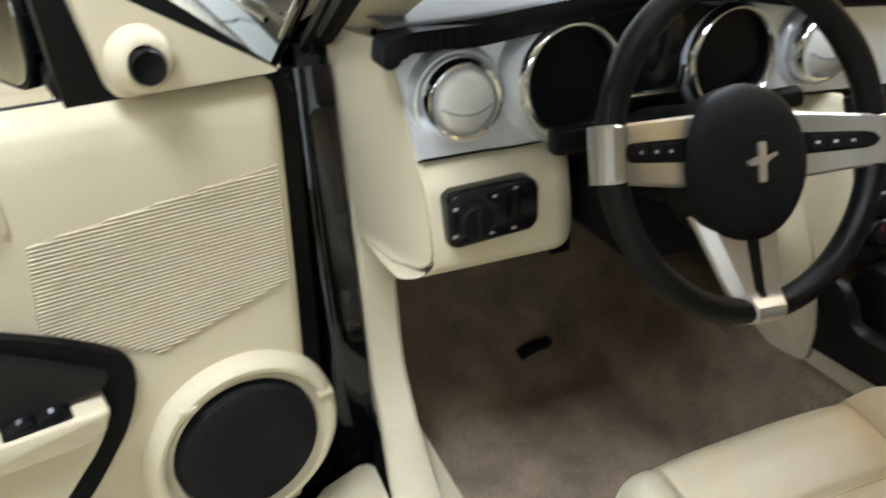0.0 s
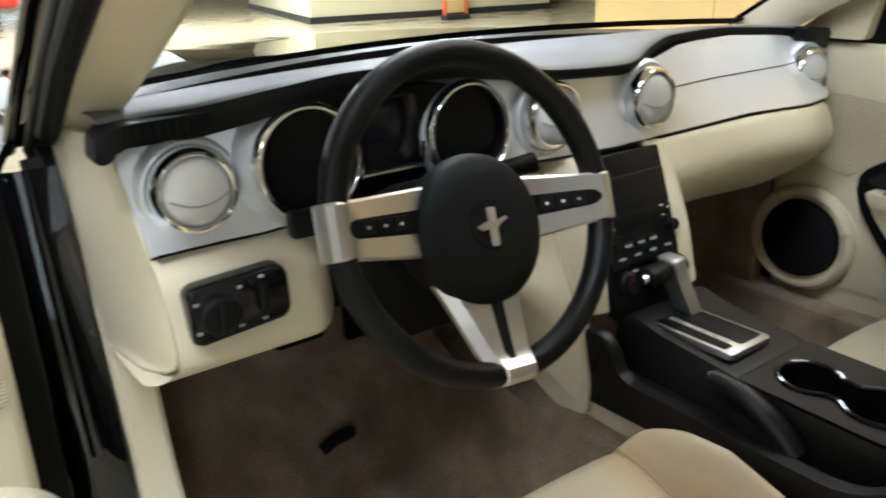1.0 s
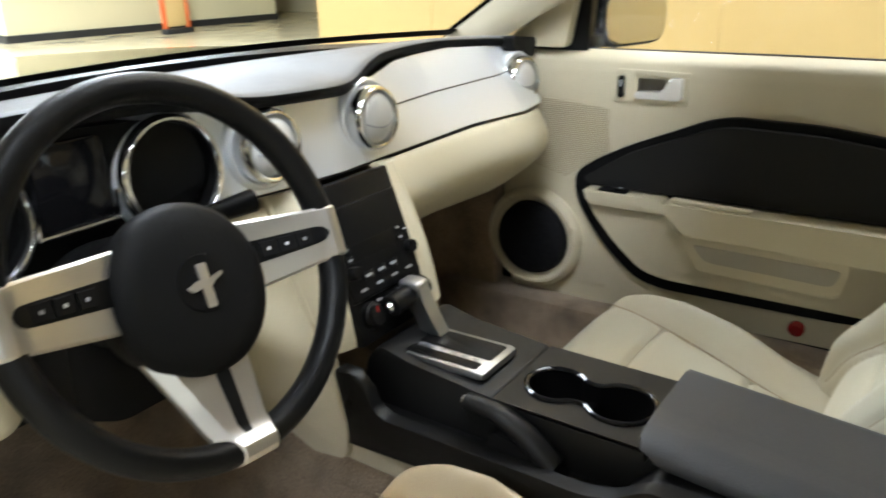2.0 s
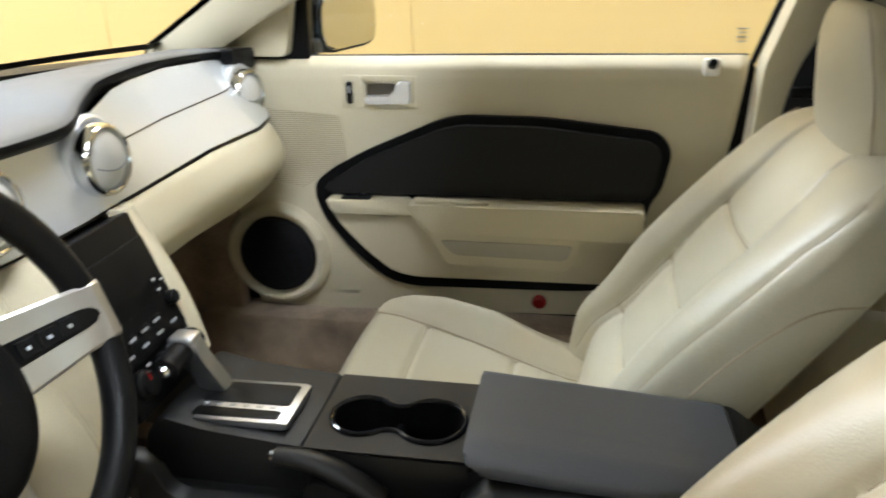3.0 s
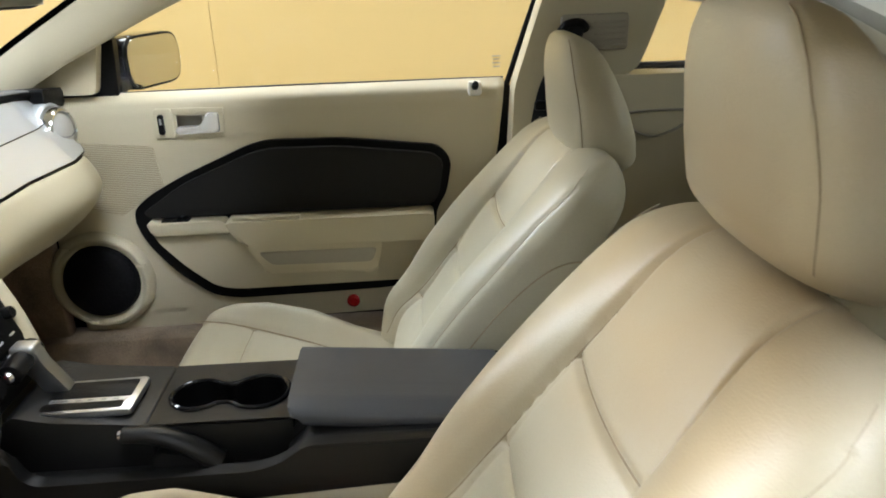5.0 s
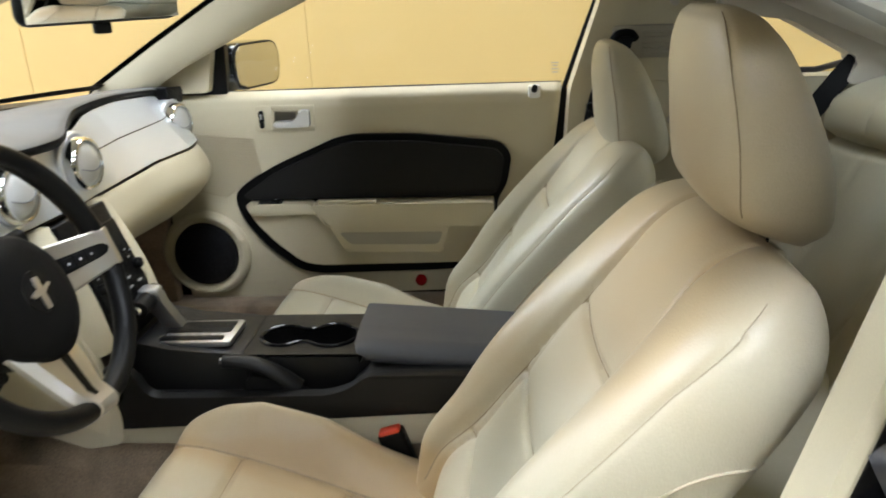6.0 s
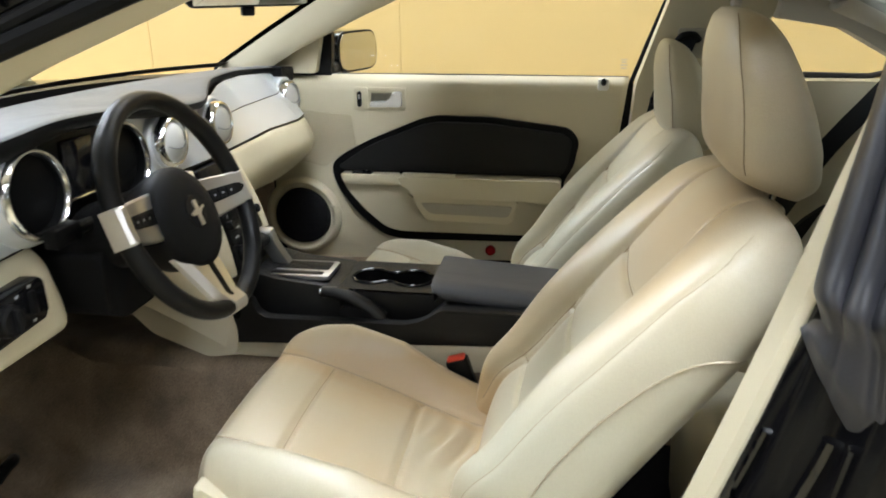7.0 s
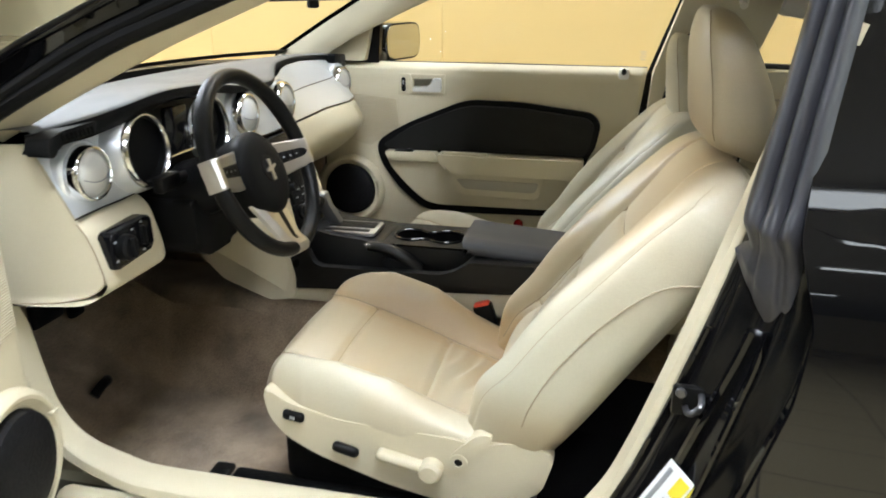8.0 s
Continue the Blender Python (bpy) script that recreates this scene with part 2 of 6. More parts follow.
def prism(poly, a0, a1, axis="x", bevel=0.0, seg=2):
    """A 2D polygon drawn out along an axis from a0 to a1, with bevelled rims."""
    bm = bmesh.new()
    put = {"x": lambda a, p: (a, p[0], p[1]), "y": lambda a, p: (p[0], a, p[1]), "z": lambda a, p: (p[0], p[1], a)}[axis]
    lo = [bm.verts.new(put(a0, p)) for p in poly]
    hi = [bm.verts.new(put(a1, p)) for p in poly]
    caps = [bm.faces.new(lo), bm.faces.new(list(reversed(hi)))]
    for i in range(len(poly)):
        j = (i + 1) % len(poly)
        bm.faces.new((lo[j], lo[i], hi[i], hi[j]))
    if bevel:
        rim = [e for f in caps for e in f.edges]
        bmesh.ops.bevel(bm, geom=rim, offset=bevel, segments=seg, profile=0.5, affect="EDGES", clamp_overlap=True)
    return bm


def lathe(profile, m, n=48, closed=False):
    """A profile of (radius, height) turned about the local z axis and placed by m."""
    bm = bmesh.new()
    rings = []
    for r, h in profile:
        if r < 1e-6:
            rings.append([bm.verts.new(m @ Vector((0, 0, h)))])
        else:
            rings.append([bm.verts.new(m @ Vector((r * math.cos(2 * math.pi * i / n), r * math.sin(2 * math.pi * i / n), h))) for i in range(n)])
    pairs = list(zip(rings, rings[1:])) + ([(rings[-1], rings[0])] if closed else [])
    for a, b in pairs:
        for i in range(n):
            j = (i + 1) % n
            if len(a) == 1 and len(b) > 1:
                bm.faces.new((a[0], b[i], b[j]))
            elif len(b) == 1 and len(a) > 1:
                bm.faces.new((a[i], a[j], b[0]))
            elif len(a) > 1:
                bm.faces.new((a[i], a[j], b[j], b[i]))
    return bm


def smooth_line(points, n=6, closed=False):
    """Catmull-Rom through the points."""
    p = [Vector(q) for q in points]
    k = len(p)
    out = []
    for i in range(k if closed else k - 1):
        if closed:
            a, b, c, d = p[i - 1], p[i], p[(i + 1) % k], p[(i + 2) % k]
        else:
            a, b, c, d = p[max(i - 1, 0)], p[i], p[i + 1], p[min(i + 2, k - 1)]
        for j in range(n):
            t = j / n
            out.append(0.5 * (2 * b + (c - a) * t + (2 * a - 5 * b + 4 * c - d) * t * t + (3 * b - a - 3 * c + d) * t ** 3))
    if not closed:
        out.append(p[-1])
    return out


def tube(points, r, n=10, closed=False, flat=1.0, up=(0, 0, 1), taper=None):
    """A round or flattened bar along the points; flat squeezes it along up."""
    p = [Vector(q) for q in points]
    k = len(p)
    bm = bmesh.new()
    rings = []
    for i in range(k):
        a = p[i - 1] if (i or closed) else p[i]
        b = p[(i + 1) % k] if (i < k - 1 or closed) else p[i]
        d = (b - a).normalized()
        side = d.cross(Vector(up))
        if side.length < 1e-4:
            side = d.cross(Vector((1, 0, 0)))
        side.normalize()
        top = side.cross(d)
        rr = r * (taper(i / (k - 1)) if taper else 1)
        rings.append([bm.verts.new(p[i] + side * math.cos(2 * math.pi * j / n) * rr + top * math.sin(2 * math.pi * j / n) * rr * flat) for j in range(n)])
    for i in range(k if closed else k - 1):
        a, b = rings[i], rings[(i + 1) % k]
        for j in range(n):
            h = (j + 1) % n
            bm.faces.new((a[j], a[h], b[h], b[j]))
    if not closed:
        bm.faces.new(list(reversed(rings[0])))
        bm.faces.new(rings[-1])
    return bm


def grid_faces(nu, nv, wrap_v=False):
    f = []
    for i in range(nu - 1):
        for j in range(nv if wrap_v else nv - 1):
            h = (j + 1) % nv
            f.append((i * nv + j, i * nv + h, (i + 1) * nv + h, (i + 1) * nv + j))
    return f


def shell(name, fn, nu, nv, mat, parent, label="", thick=None, sharp=50):
    """A sheet fn(u, v) for u, v in 0..1, with an optional thickness along the given vector."""
    vs = [Vector(fn(i / (nu - 1), j / (nv - 1))) for i in range(nu) for j in range(nv)]
    fs = grid_faces(nu, nv)
    if thick is not None:
        t = Vector(thick)
        n = len(vs)
        vs += [v + t for v in vs]
        fs += [tuple(n + q for q in reversed(f)) for f in fs[:]]
        rim = [i * nv for i in range(nu)] + [(nu - 1) * nv + j for j in range(1, nv)]
        rim += [i * nv + nv - 1 for i in range(nu - 2, -1, -1)] + [j for j in range(nv - 2, 0, -1)]
        for a, b in zip(rim, rim[1:] + rim[:1]):
            fs.append((a, b, b + n, a + n))
    return sheet_part(name, vs, fs, mat, parent, label, sharp)


def lerp(points, x):
    """Piecewise-linear value of (x, y) points."""
    return float(np.interp(x, [p[0] for p in points], [p[1] for p in points]))


def soft(points, x, r):
    """The same, rounded off over a reach of r."""
    return sum(lerp(points, x + r * k / 3) for k in (-3, -2, -1, 0, 1, 2, 3)) / 7


def aim(where, ahead, up=(0, 0, 1)):
    """A frame at where whose z axis looks along ahead."""
    z = Vector(ahead).normalized()
    x = Vector(up).cross(z).normalized()
    y = z.cross(x)
    m = Matrix((x, y, z)).transposed().to_4x4()
    return Matrix.Translation(where) @ m


def structure(name, bm, mat, label, category="wall"):
    return tagged(part(name, bm, mat), label, category, kind="structure")

# ---- showroom ----
structure("floor", rbox(-24, 13, -8, 26, -0.12, 0.0, 0), TILE, "polished cream tile floor of the showroom", "floor")
structure("ceiling", rbox(-24, 13, -8, 26, 3.42, 3.55, 0), CEIL, "white showroom ceiling", "ceiling")
for z0, z1 in ((0, 0.45), (3.05, 3.42)):
    structure("wall_south", rbox(-24, 13, -8.15, -8.0, z0, z1, 0), WALL_C, "cream wall under and over the shop windows")
for x0, x1 in ((-24, -7.0), (4.0, 13)):
    structure("wall_south", rbox(x0, x1, -8.15, -8.0, 0.45, 3.05, 0), WALL_C, "cream wall beside the shop windows")
structure("wall_west", rbox(-24.15, -24.0, -8, 26, 0, 3.42, 0), WALL_C, "cream painted side wall of the showroom")
for z0, z1 in ((0, 0.3), (3.2, 3.42)):
    structure("wall_north", rbox(-24, 13, 26.0, 26.15, z0, z1, 0), WALL_C, "cream wall under and over the far shop front")
structure("wall_north", rbox(7.0, 13, 26.0, 26.15, 0.3, 3.2, 0), WALL_C, "cream wall beside the far shop front")
front = tagged(new("window_2"), "long glazed shop front with daylight outside", "window", kind="structure")
front.location = (-8, 26, 0.3)
for k in range(11):
    part("window_frame", rbox(-24.05 + 3.1 * k, -23.95 + 3.1 * k, 26.02, 26.1, 0.3, 3.2, 0.01), BASE_BLACK, front)
part("window_pane", rbox(-24, 7.0, 26.11, 26.12, 0.3, 3.2, 0), GLASS, front).visible_shadow = False
tagged(part("backdrop", rbox(-30, 13, 27.5, 27.6, -0.5, 6, 0), SKY_FACE), "bright overcast daylight outside the far shop front", "backdrop", kind="structure")
structure("wall_east", rbox(13.0, 13.15, -8, 26, 0, 3.42, 0), WALL_C, "cream painted wall beyond the partition")
shop = tagged(new("window_1"), "wide shop window with bright daylight outside", "window", kind="structure")
shop.location = (-1.5, -8, 0.45)
for fx in (-7.0, -4.25, -1.5, 1.25, 4.0):
    part("window_frame", rbox(fx - 0.05, fx + 0.05, -8.1, -8.02, 0.45, 3.05, 0.01), BASE_BLACK, shop)
part("window_pane", rbox(-7.0, 4.0, -8.09, -8.08, 0.45, 3.05, 0), GLASS, shop).visible_shadow = False
tagged(part("backdrop", rbox(-12, 9, -9.6, -9.5, -0.5, 6, 0), SKY_FACE), "bright overcast daylight outside the shop window", "backdrop", kind="structure")

partition = tagged(new("wall_partition"), "plain yellow painted partition wall in tall panels", "wall", kind="structure")
partition.location = (2.1, 2.0, 0)
part("core", rbox(2.02, 2.14, -8, 2.06, 0, 3.42, 0), WALL_Y, partition)
edges_y = [2.07, 1.40, 0.18, -1.04, -2.26, -3.48, -4.70, -5.92, -7.14, -8.0]
for a, b in zip(edges_y[1:], edges_y):
    part("panel", rbox(2.0, 2.018, a + 0.0008, b - 0.0008, 0.0, 3.42, 0.002, 1), WALL_Y, partition)
structure("baseboard", rbox(1.985, 2.0, -8, 2.07, 0, 0.1, 0.003), BASE_BLACK, "black baseboard along the yellow partition", "baseboard")

BLOCK = [(5.7, 12.55), (11.0, 11.85), (12.5, 20.0), (7.0, 18.5)]
structure("wall_block", prism(BLOCK, 0, 3.42, "z"), WALL_C, "cream painted room block standing in the showroom")
structure("baseboard", prism([(5.66, 12.51), (11.02, 11.8), (12.55, 20.0), (6.96, 18.5)], 0, 0.12, "z"), BASE_BLACK, "black baseboard round the cream room block", "baseboard")

barrier = thing("floor_barrier", (8.0, 11.2, 0), "orange floor barrier with a pale board on a dark foot", "barrier")
part("foot", rbox(7.72, 8.28, 11.1, 11.3, 0, 0.09, 0.02), BASE_BLACK, barrier)
for xx in (7.76, 8.24):
    part("post", rbox(xx - 0.035, xx + 0.035, 11.17, 11.23, 0.09, 1.0, 0.01), ORANGE, barrier)
part("board", rbox(7.795, 8.205, 11.18, 11.22, 0.12, 0.95, 0.01), WALL_Y, barrier)

for lx, ly in ((-1.6, -0.8), (-4.4, -0.6), (1.2, 2.4), (-2.4, -5.0), (1.5, -0.3), (1.3, -4.6), (4.5, 7.0), (2.5, 13.0), (-3.0, 10.0)):
    lamp = thing("ceiling_light", (lx, ly, 3.42), "square ceiling light with a glowing diffuser", "ceiling light", "ceiling lights")
    part("frame", rbox(lx - 0.56, lx + 0.56, ly - 0.56, ly + 0.56, 3.395, 3.419, 0.004), CEIL, lamp)
    part("diffuser", rbox(lx - 0.52, lx + 0.52, ly - 0.52, ly + 0.52, 3.386, 3.3945, 0.002), LAMP_FACE, lamp)


for lx, ly in ((-3.2, -2.1), (-5.7, -2.0), (-10.5, -5.0), (-10.5, -1.0)):
    lamp = thing("tube_light", (lx, ly, 3.42), "long glowing fluorescent ceiling light", "ceiling light", "long ceiling lights")
    part("housing", rbox(lx - 0.12, lx + 0.12, ly - 0.75, ly + 0.75, 3.385, 3.419, 0.008), CEIL, lamp)
    part("tube", rbox(lx - 0.09, lx + 0.09, ly - 0.72, ly + 0.72, 3.35, 3.3848, 0.012), TUBE_FACE, lamp)


def parked_car(cx, cy, turn):
    car = thing("parked_car", (cx, cy, 0), "glossy red sports car parked on the showroom floor", "car")
    prof = [(-2.2, 0.35), (-2.25, 0.62), (-2.1, 0.86), (-1.5, 0.95), (-0.9, 1.28), (0.3, 1.30), (0.95, 0.98), (2.0, 0.86), (2.3, 0.6), (2.25, 0.3)]
    part("body", prism([(cx + 0 * p[0] + p[0], p[1]) for p in rounded(prof, 0.15)], cy - 0.9, cy + 0.9, "y", 0.12, 3), CAR_RED, car)
    for wx in (-1.4, 1.4):
        for wy in (-0.86, 0.86):
            m = aim((cx + wx, cy + wy, 0.34), (0, 1 if wy > 0 else -1, 0))
            w = part("wheel", lathe([(0.0, 0.06), (0.2, 0.06), (0.24, 0.07), (0.34, 0.06), (0.34, -0.14), (0.0, -0.14)], m, 32), TYRE, car)
            part("rim", lathe([(0.0, 0.075), (0.05, 0.078), (0.22, 0.066), (0.235, 0.08), (0.245, 0.072)], m, 32), STEEL, w)
    car.rotation_euler = (0, 0, radians(turn))
    return car


parked_car(2.2, 19.6, 81)

# ---- car body ----
body = thing("coupe_shell", (0, 0, 0.2), "glossy black two-door coupe body standing on the showroom floor", "car body")


def hood_fn(u, v):
    x = -0.76 + 1.52 * v
    y = 0.71 + 1.84 * u - 0.16 * (x / 0.9) ** 2
    z = 0.956 - 0.15 * u ** 1.3 - 0.035 * abs(x / 0.76) ** 3.0 + 0.010 * math.exp(-((abs(x) - 0.35) / 0.12) ** 2)
    return (x, y, z)


shell("hood", hood_fn, 24, 48, PAINT, body, thick=(0, 0, -0.02))


FENDER = [(0.0, 0.748, 0.930), (0.10, 0.765, 0.912), (0.22, 0.785, 0.880), (0.36, 0.805, 0.825), (0.5, 0.825, 0.745), (0.68, 0.842, 0.65), (0.85, 0.850, 0.54), (1.0, 0.845, 0.42)]


def fender_fn(s):
    def fn(u, v):
        y = 0.46 + 2.06 * u
        x = lerp([(p[0], p[1]) for p in FENDER], v) - 0.06 * max(0, u - 0.6) ** 2
        z = lerp([(p[0], p[2]) for p in FENDER], v) - 0.135 * u ** 1.3 * (1 - 0.8 * v)
        return (s * x, y - 0.10 * (x / 0.9) ** 2 * u, z)
    return fn


for s in (-1, 1):
    shell("fender", fender_fn(s), 24, 30, PAINT, body, thick=(-s * 0.012, 0, 0))


def cowl_fn(u, v):
    x = -0.74 + 1.48 * v
    edge = 0.59 - 0.16 * (x / 0.74) ** 2
    return (x, edge + 0.115 * u, 0.966 + 0.004 * math.sin(u * 3.1) - 0.03 * (x / 0.74) ** 2)


shell("cowl", cowl_fn, 8, 40, BLACK, body, "black plastic cowl under the windscreen", thick=(0, 0, -0.02))


def windscreen_base(x):
    return Vector((x, 0.58 - 0.16 * (x / 0.72) ** 2, 0.976 - 0.012 * (x / 0.72) ** 2))


def windscreen_top(x):
    return Vector((x * 0.785, -0.20 - 0.07 * (x / 0.72) ** 2, 1.325 - 0.03 * (x / 0.72) ** 2))


def glass_fn(u, v):
    x = -0.72 + 1.44 * v
    a, b = windscreen_base(x), windscreen_top(x)
    p = a.lerp(b, u)
    p.z += 0.035 * math.sin(math.pi * u)
    return p


pane = shell("windscreen", glass_fn, 16, 30, GLASS, body)
pane.visible_shadow = False


# black printed border of the windscreen, just inside the pane
def frit_fn(u, v):
    x = -0.715 + 1.43 * u
    a, b = windscreen_base(x), windscreen_top(x)
    p = a.lerp(b, 0.005 + 0.042 * v)
    return p + Vector((0, -0.004, -0.004))


shell("windscreen_border", frit_fn, 40, 4, BLACK, body, "black printed border of the windscreen")


P_GLASS = [(0.0, 0.700, 0.44, 0.955), (0.25, 0.665, 0.25, 1.065), (0.5, 0.625, 0.066, 1.165), (0.78, 0.580, -0.14, 1.255), (1.0, 0.560, -0.27, 1.290)]
P_EDGE = [(0.0, 0.680, 0.33, 0.925), (0.25, 0.657, 0.17, 1.012), (0.5, 0.652, -0.02, 1.102), (0.78, 0.630, -0.22, 1.185), (1.0, 0.605, -0.42, 1.252)]
P_SEAL = [(0.0, 0.712, 0.40, 0.915), (0.25, 0.712, 0.20, 1.024), (0.5, 0.708, 0.02, 1.112), (0.78, 0.690, -0.20, 1.195), (1.0, 0.668, -0.45, 1.250)]
P_SKIN = [(0.0, 0.755, 0.50, 0.900), (0.25, 0.745, 0.33, 1.010), (0.5, 0.737, 0.19, 1.098), (0.78, 0.725, -0.05, 1.205), (1.0, 0.705, -0.38, 1.285)]


def along(rows, s, t):
    return Vector((s * lerp([(r[0], r[1]) for r in rows], t), lerp([(r[0], r[2]) for r in rows], t), lerp([(r[0], r[3]) for r in rows], t)))


def pillar_inner(s):
    def fn(u, v):
        g, e, o = along(P_GLASS, s, u), along(P_EDGE, s, u), along(P_SEAL, s, u)
        if v < 0.6:
            k = v / 0.6
            return g.lerp(e, k) + Vector((-s * 0.014, -0.010, -0.004)) * math.sin(math.pi * k)
        k = (v - 0.6) / 0.4
        return e.lerp(o, k)
    return fn


def pillar_outer(s):
    def fn(u, v):
        o, k, g = along(P_SEAL, s, u) + Vector((s * 0.002, 0.012, 0.006)), along(P_SKIN, s, u), along(P_GLASS, s, u) + Vector((s * 0.022, 0.012, 0.012))
        p = o.lerp(k, v / 0.5) if v < 0.5 else k.lerp(g, (v - 0.5) / 0.5)
        return p
    return fn


for s in (-1, 1):
    shell("pillar_skin", pillar_outer(s), 30, 15, PAINT, body)
    part("pillar_edge", tube([along(P_SKIN, s, t) for t in np.linspace(0, 1, 24)], 0.009, 12), PAINT, body)
    shell("pillar_trim", pillar_inner(s), 30, 18, TRIM, body, "cream moulded windscreen pillar cover", sharp=70)
    line = smooth_line([(s * 0.745, 0.345, 0.70), (s * 0.735, 0.375, 0.82)], 4)[:-1] + [along(P_SEAL, s, t) + Vector((s * 0.012, 0.008, 0.002)) for t in np.linspace(0, 1, 20)]
    part("pillar_seal", tube(line, 0.014, 10), BLACK_SOFT, body, "black rubber door seal")
    line = [along(P_SEAL, s, t).lerp(along(P_SKIN, s, t), 0.42) + Vector((s * 0.006, -0.004, 0)) for t in np.linspace(0, 1, 20)]
    part("pillar_seal", tube(line, 0.010, 10), BLACK_SOFT, body, "black rubber door seal")


# roof and headliner
def roof_fn(dz, inset):
    def fn(u, v):
        q = -1 + 2 * v
        y = -0.24 - 1.0 * u
        w = (0.60 - 0.03 * u) * inset
        z = 1.325 + dz - 0.06 * abs(q) ** 2.5 - 0.02 * (u - 0.25) ** 2 - 0.12 * u ** 2.2
        yy = y - 0.06 * q * q * (1 - u)
        return (w * q, yy, z)
    return fn


shell("roof", roof_fn(0.045, 1.12), 20, 26, PAINT, body)
shell("headliner", roof_fn(0.0, 1.0), 20, 26, LINER, body, "pale cloth headliner")
for s in (-1, 1):
    line = smooth_line([along(P_EDGE, s, 1.0), Vector((s * 0.625, -0.62, 1.265)), Vector((s * 0.62, -0.86, 1.255)), Vector((s * 0.61, -1.10, 1.205)), Vector((s * 0.59, -1.32, 1.13))], 8)
    part("roof_rail", tube(line, 0.045, 12, flat=0.7), LINER, body, "pale padded roof rail")
    line2 = [p + Vector((s * 0.035, 0, 0.0)) for p in line]
    part("roof_seal", tube(line2[:18], 0.018, 8), RUBBER, body)
    line3 = [p + Vector((s * 0.055, 0, 0.015)) for p in line]
    part("roof_edge", tube(line3, 0.045, 10, flat=0.8), PAINT, body)


def wall_part(name, poly, s, x_in, x_out, mat, label="", bevel=0.008, r=0.02):
    """A side wall piece: its outline (y, z) between two distances from the centre line."""
    a, b = sorted((s * x_in, s * x_out))
    return part(name, prism(rounded(poly, r), a, b, "x", bevel), mat, body, label)


# pillars behind the doors, quarter trims with their windows
BPIL = [(-0.735, 0.40), (-0.765, 0.93), (-0.885, 1.30), (-1.13, 1.30), (-1.092, 1.115), (-1.04, 0.975), (-1.02, 0.9455), (-0.868, 0.9455), (-0.868, 0.40)]
for s in (1,):
    wall_part("pillar_trim", BPIL, s, 0.665, 0.74, TRIM, "cream moulded pillar behind the door")
    wall_part("quarter_trim", [(-0.868, 0.30), (-0.868, 0.945), (-1.55, 0.945), (-1.62, 0.80), (-1.60, 0.30)], s, 0.66, 0.74, TRIM, "cream moulded quarter trim beside the rear seat")
    wall_part("quarter_top", [(-1.09, 1.10), (-1.12, 1.30), (-1.30, 1.20), (-1.70, 0.98), (-1.70, 0.93), (-1.385, 0.93), (-1.412, 0.985), (-1.25, 1.075)], s, 0.62, 0.70, LINER, "pale cloth pillar round the quarter window", r=0.012)
    q = wall_part("quarter_window", [(-1.01, 0.945), (-1.08, 1.13), (-1.26, 1.10), (-1.46, 0.985), (-1.44, 0.94)], s, 0.742, 0.746, GLASS, "", 0, 0.01)
    q.visible_shadow = False
    part("window_seal", tube([(s * 0.735, y, z) for y, z in ((-1.02, 0.955), (-1.36, 0.95), (-1.42, 0.965))], 0.008, 8), RUBBER, body)
    wall_part("quarter_skin", [(-0.80, 0.25), (-0.80, 0.90), (-1.95, 0.93), (-1.95, 0.25)], s, 0.80, 0.90, PAINT, "", 0.03)
part("window_seal", tube(smooth_line([(0.742, -0.757, 0.925), (0.742, -0.800, 1.05), (0.735, -0.858, 1.21), (0.720, -0.890, 1.29)], 6), 0.006, 8), BLACK_SOFT, body)
part("coat_hook", lathe([(0, 0.022), (0.010, 0.020), (0.011, 0.014), (0.006, 0.010), (0.008, 0.0), (0.014, -0.006)], aim((0.600, -0.985, 1.135), (-1, 0.1, -0.5)), 20), LINER, body, "pale coat hook")
part("belt_anchor", rbox(0.650, 0.667, -1.005, -0.86, 1.00, 1.075, 0.012), TRIM_DARK, body, "cream vented belt guide cover")
for i in range(5):
    part("vent_slat", rbox(0.6465, 0.6505, -0.998, -0.930, 1.008 + i * 0.012, 1.013 + i * 0.012, 0.0015, 1), TRIM_DARK, body)

# driver's side quarter panel, jamb and sill
EDGE = [(-0.78, 0.30), (-0.82, 0.52), (-0.855, 0.66), (-0.883, 0.755), (-0.895, 0.843), (-0.875, 0.93), (-0.895, 1.075), (-0.92, 1.19), (-0.94, 1.24)]


def quarter_fn(u, v):
    z = 0.25 + (1.24 - 0.25) * v
    y0 = lerp([(p[1], p[0]) for p in EDGE], z)
    y = y0 + (-2.3 - y0) * u
    x = soft([(0.15, 0.84), (0.25, 0.865), (0.45, 0.902), (0.62, 0.913), (0.76, 0.908), (0.87, 0.890), (0.93, 0.865), (0.98, 0.832), (1.24, 0.69), (1.40, 0.60)], z, 0.05) + 0.03 * math.sin(min(u * 3, 1) * 1.57) * (1 if z < 0.95 else 0.2)
    return (-x, y, z)


shell("quarter_panel", quarter_fn, 22, 60, PAINT, body, thick=(0.01, 0, 0))


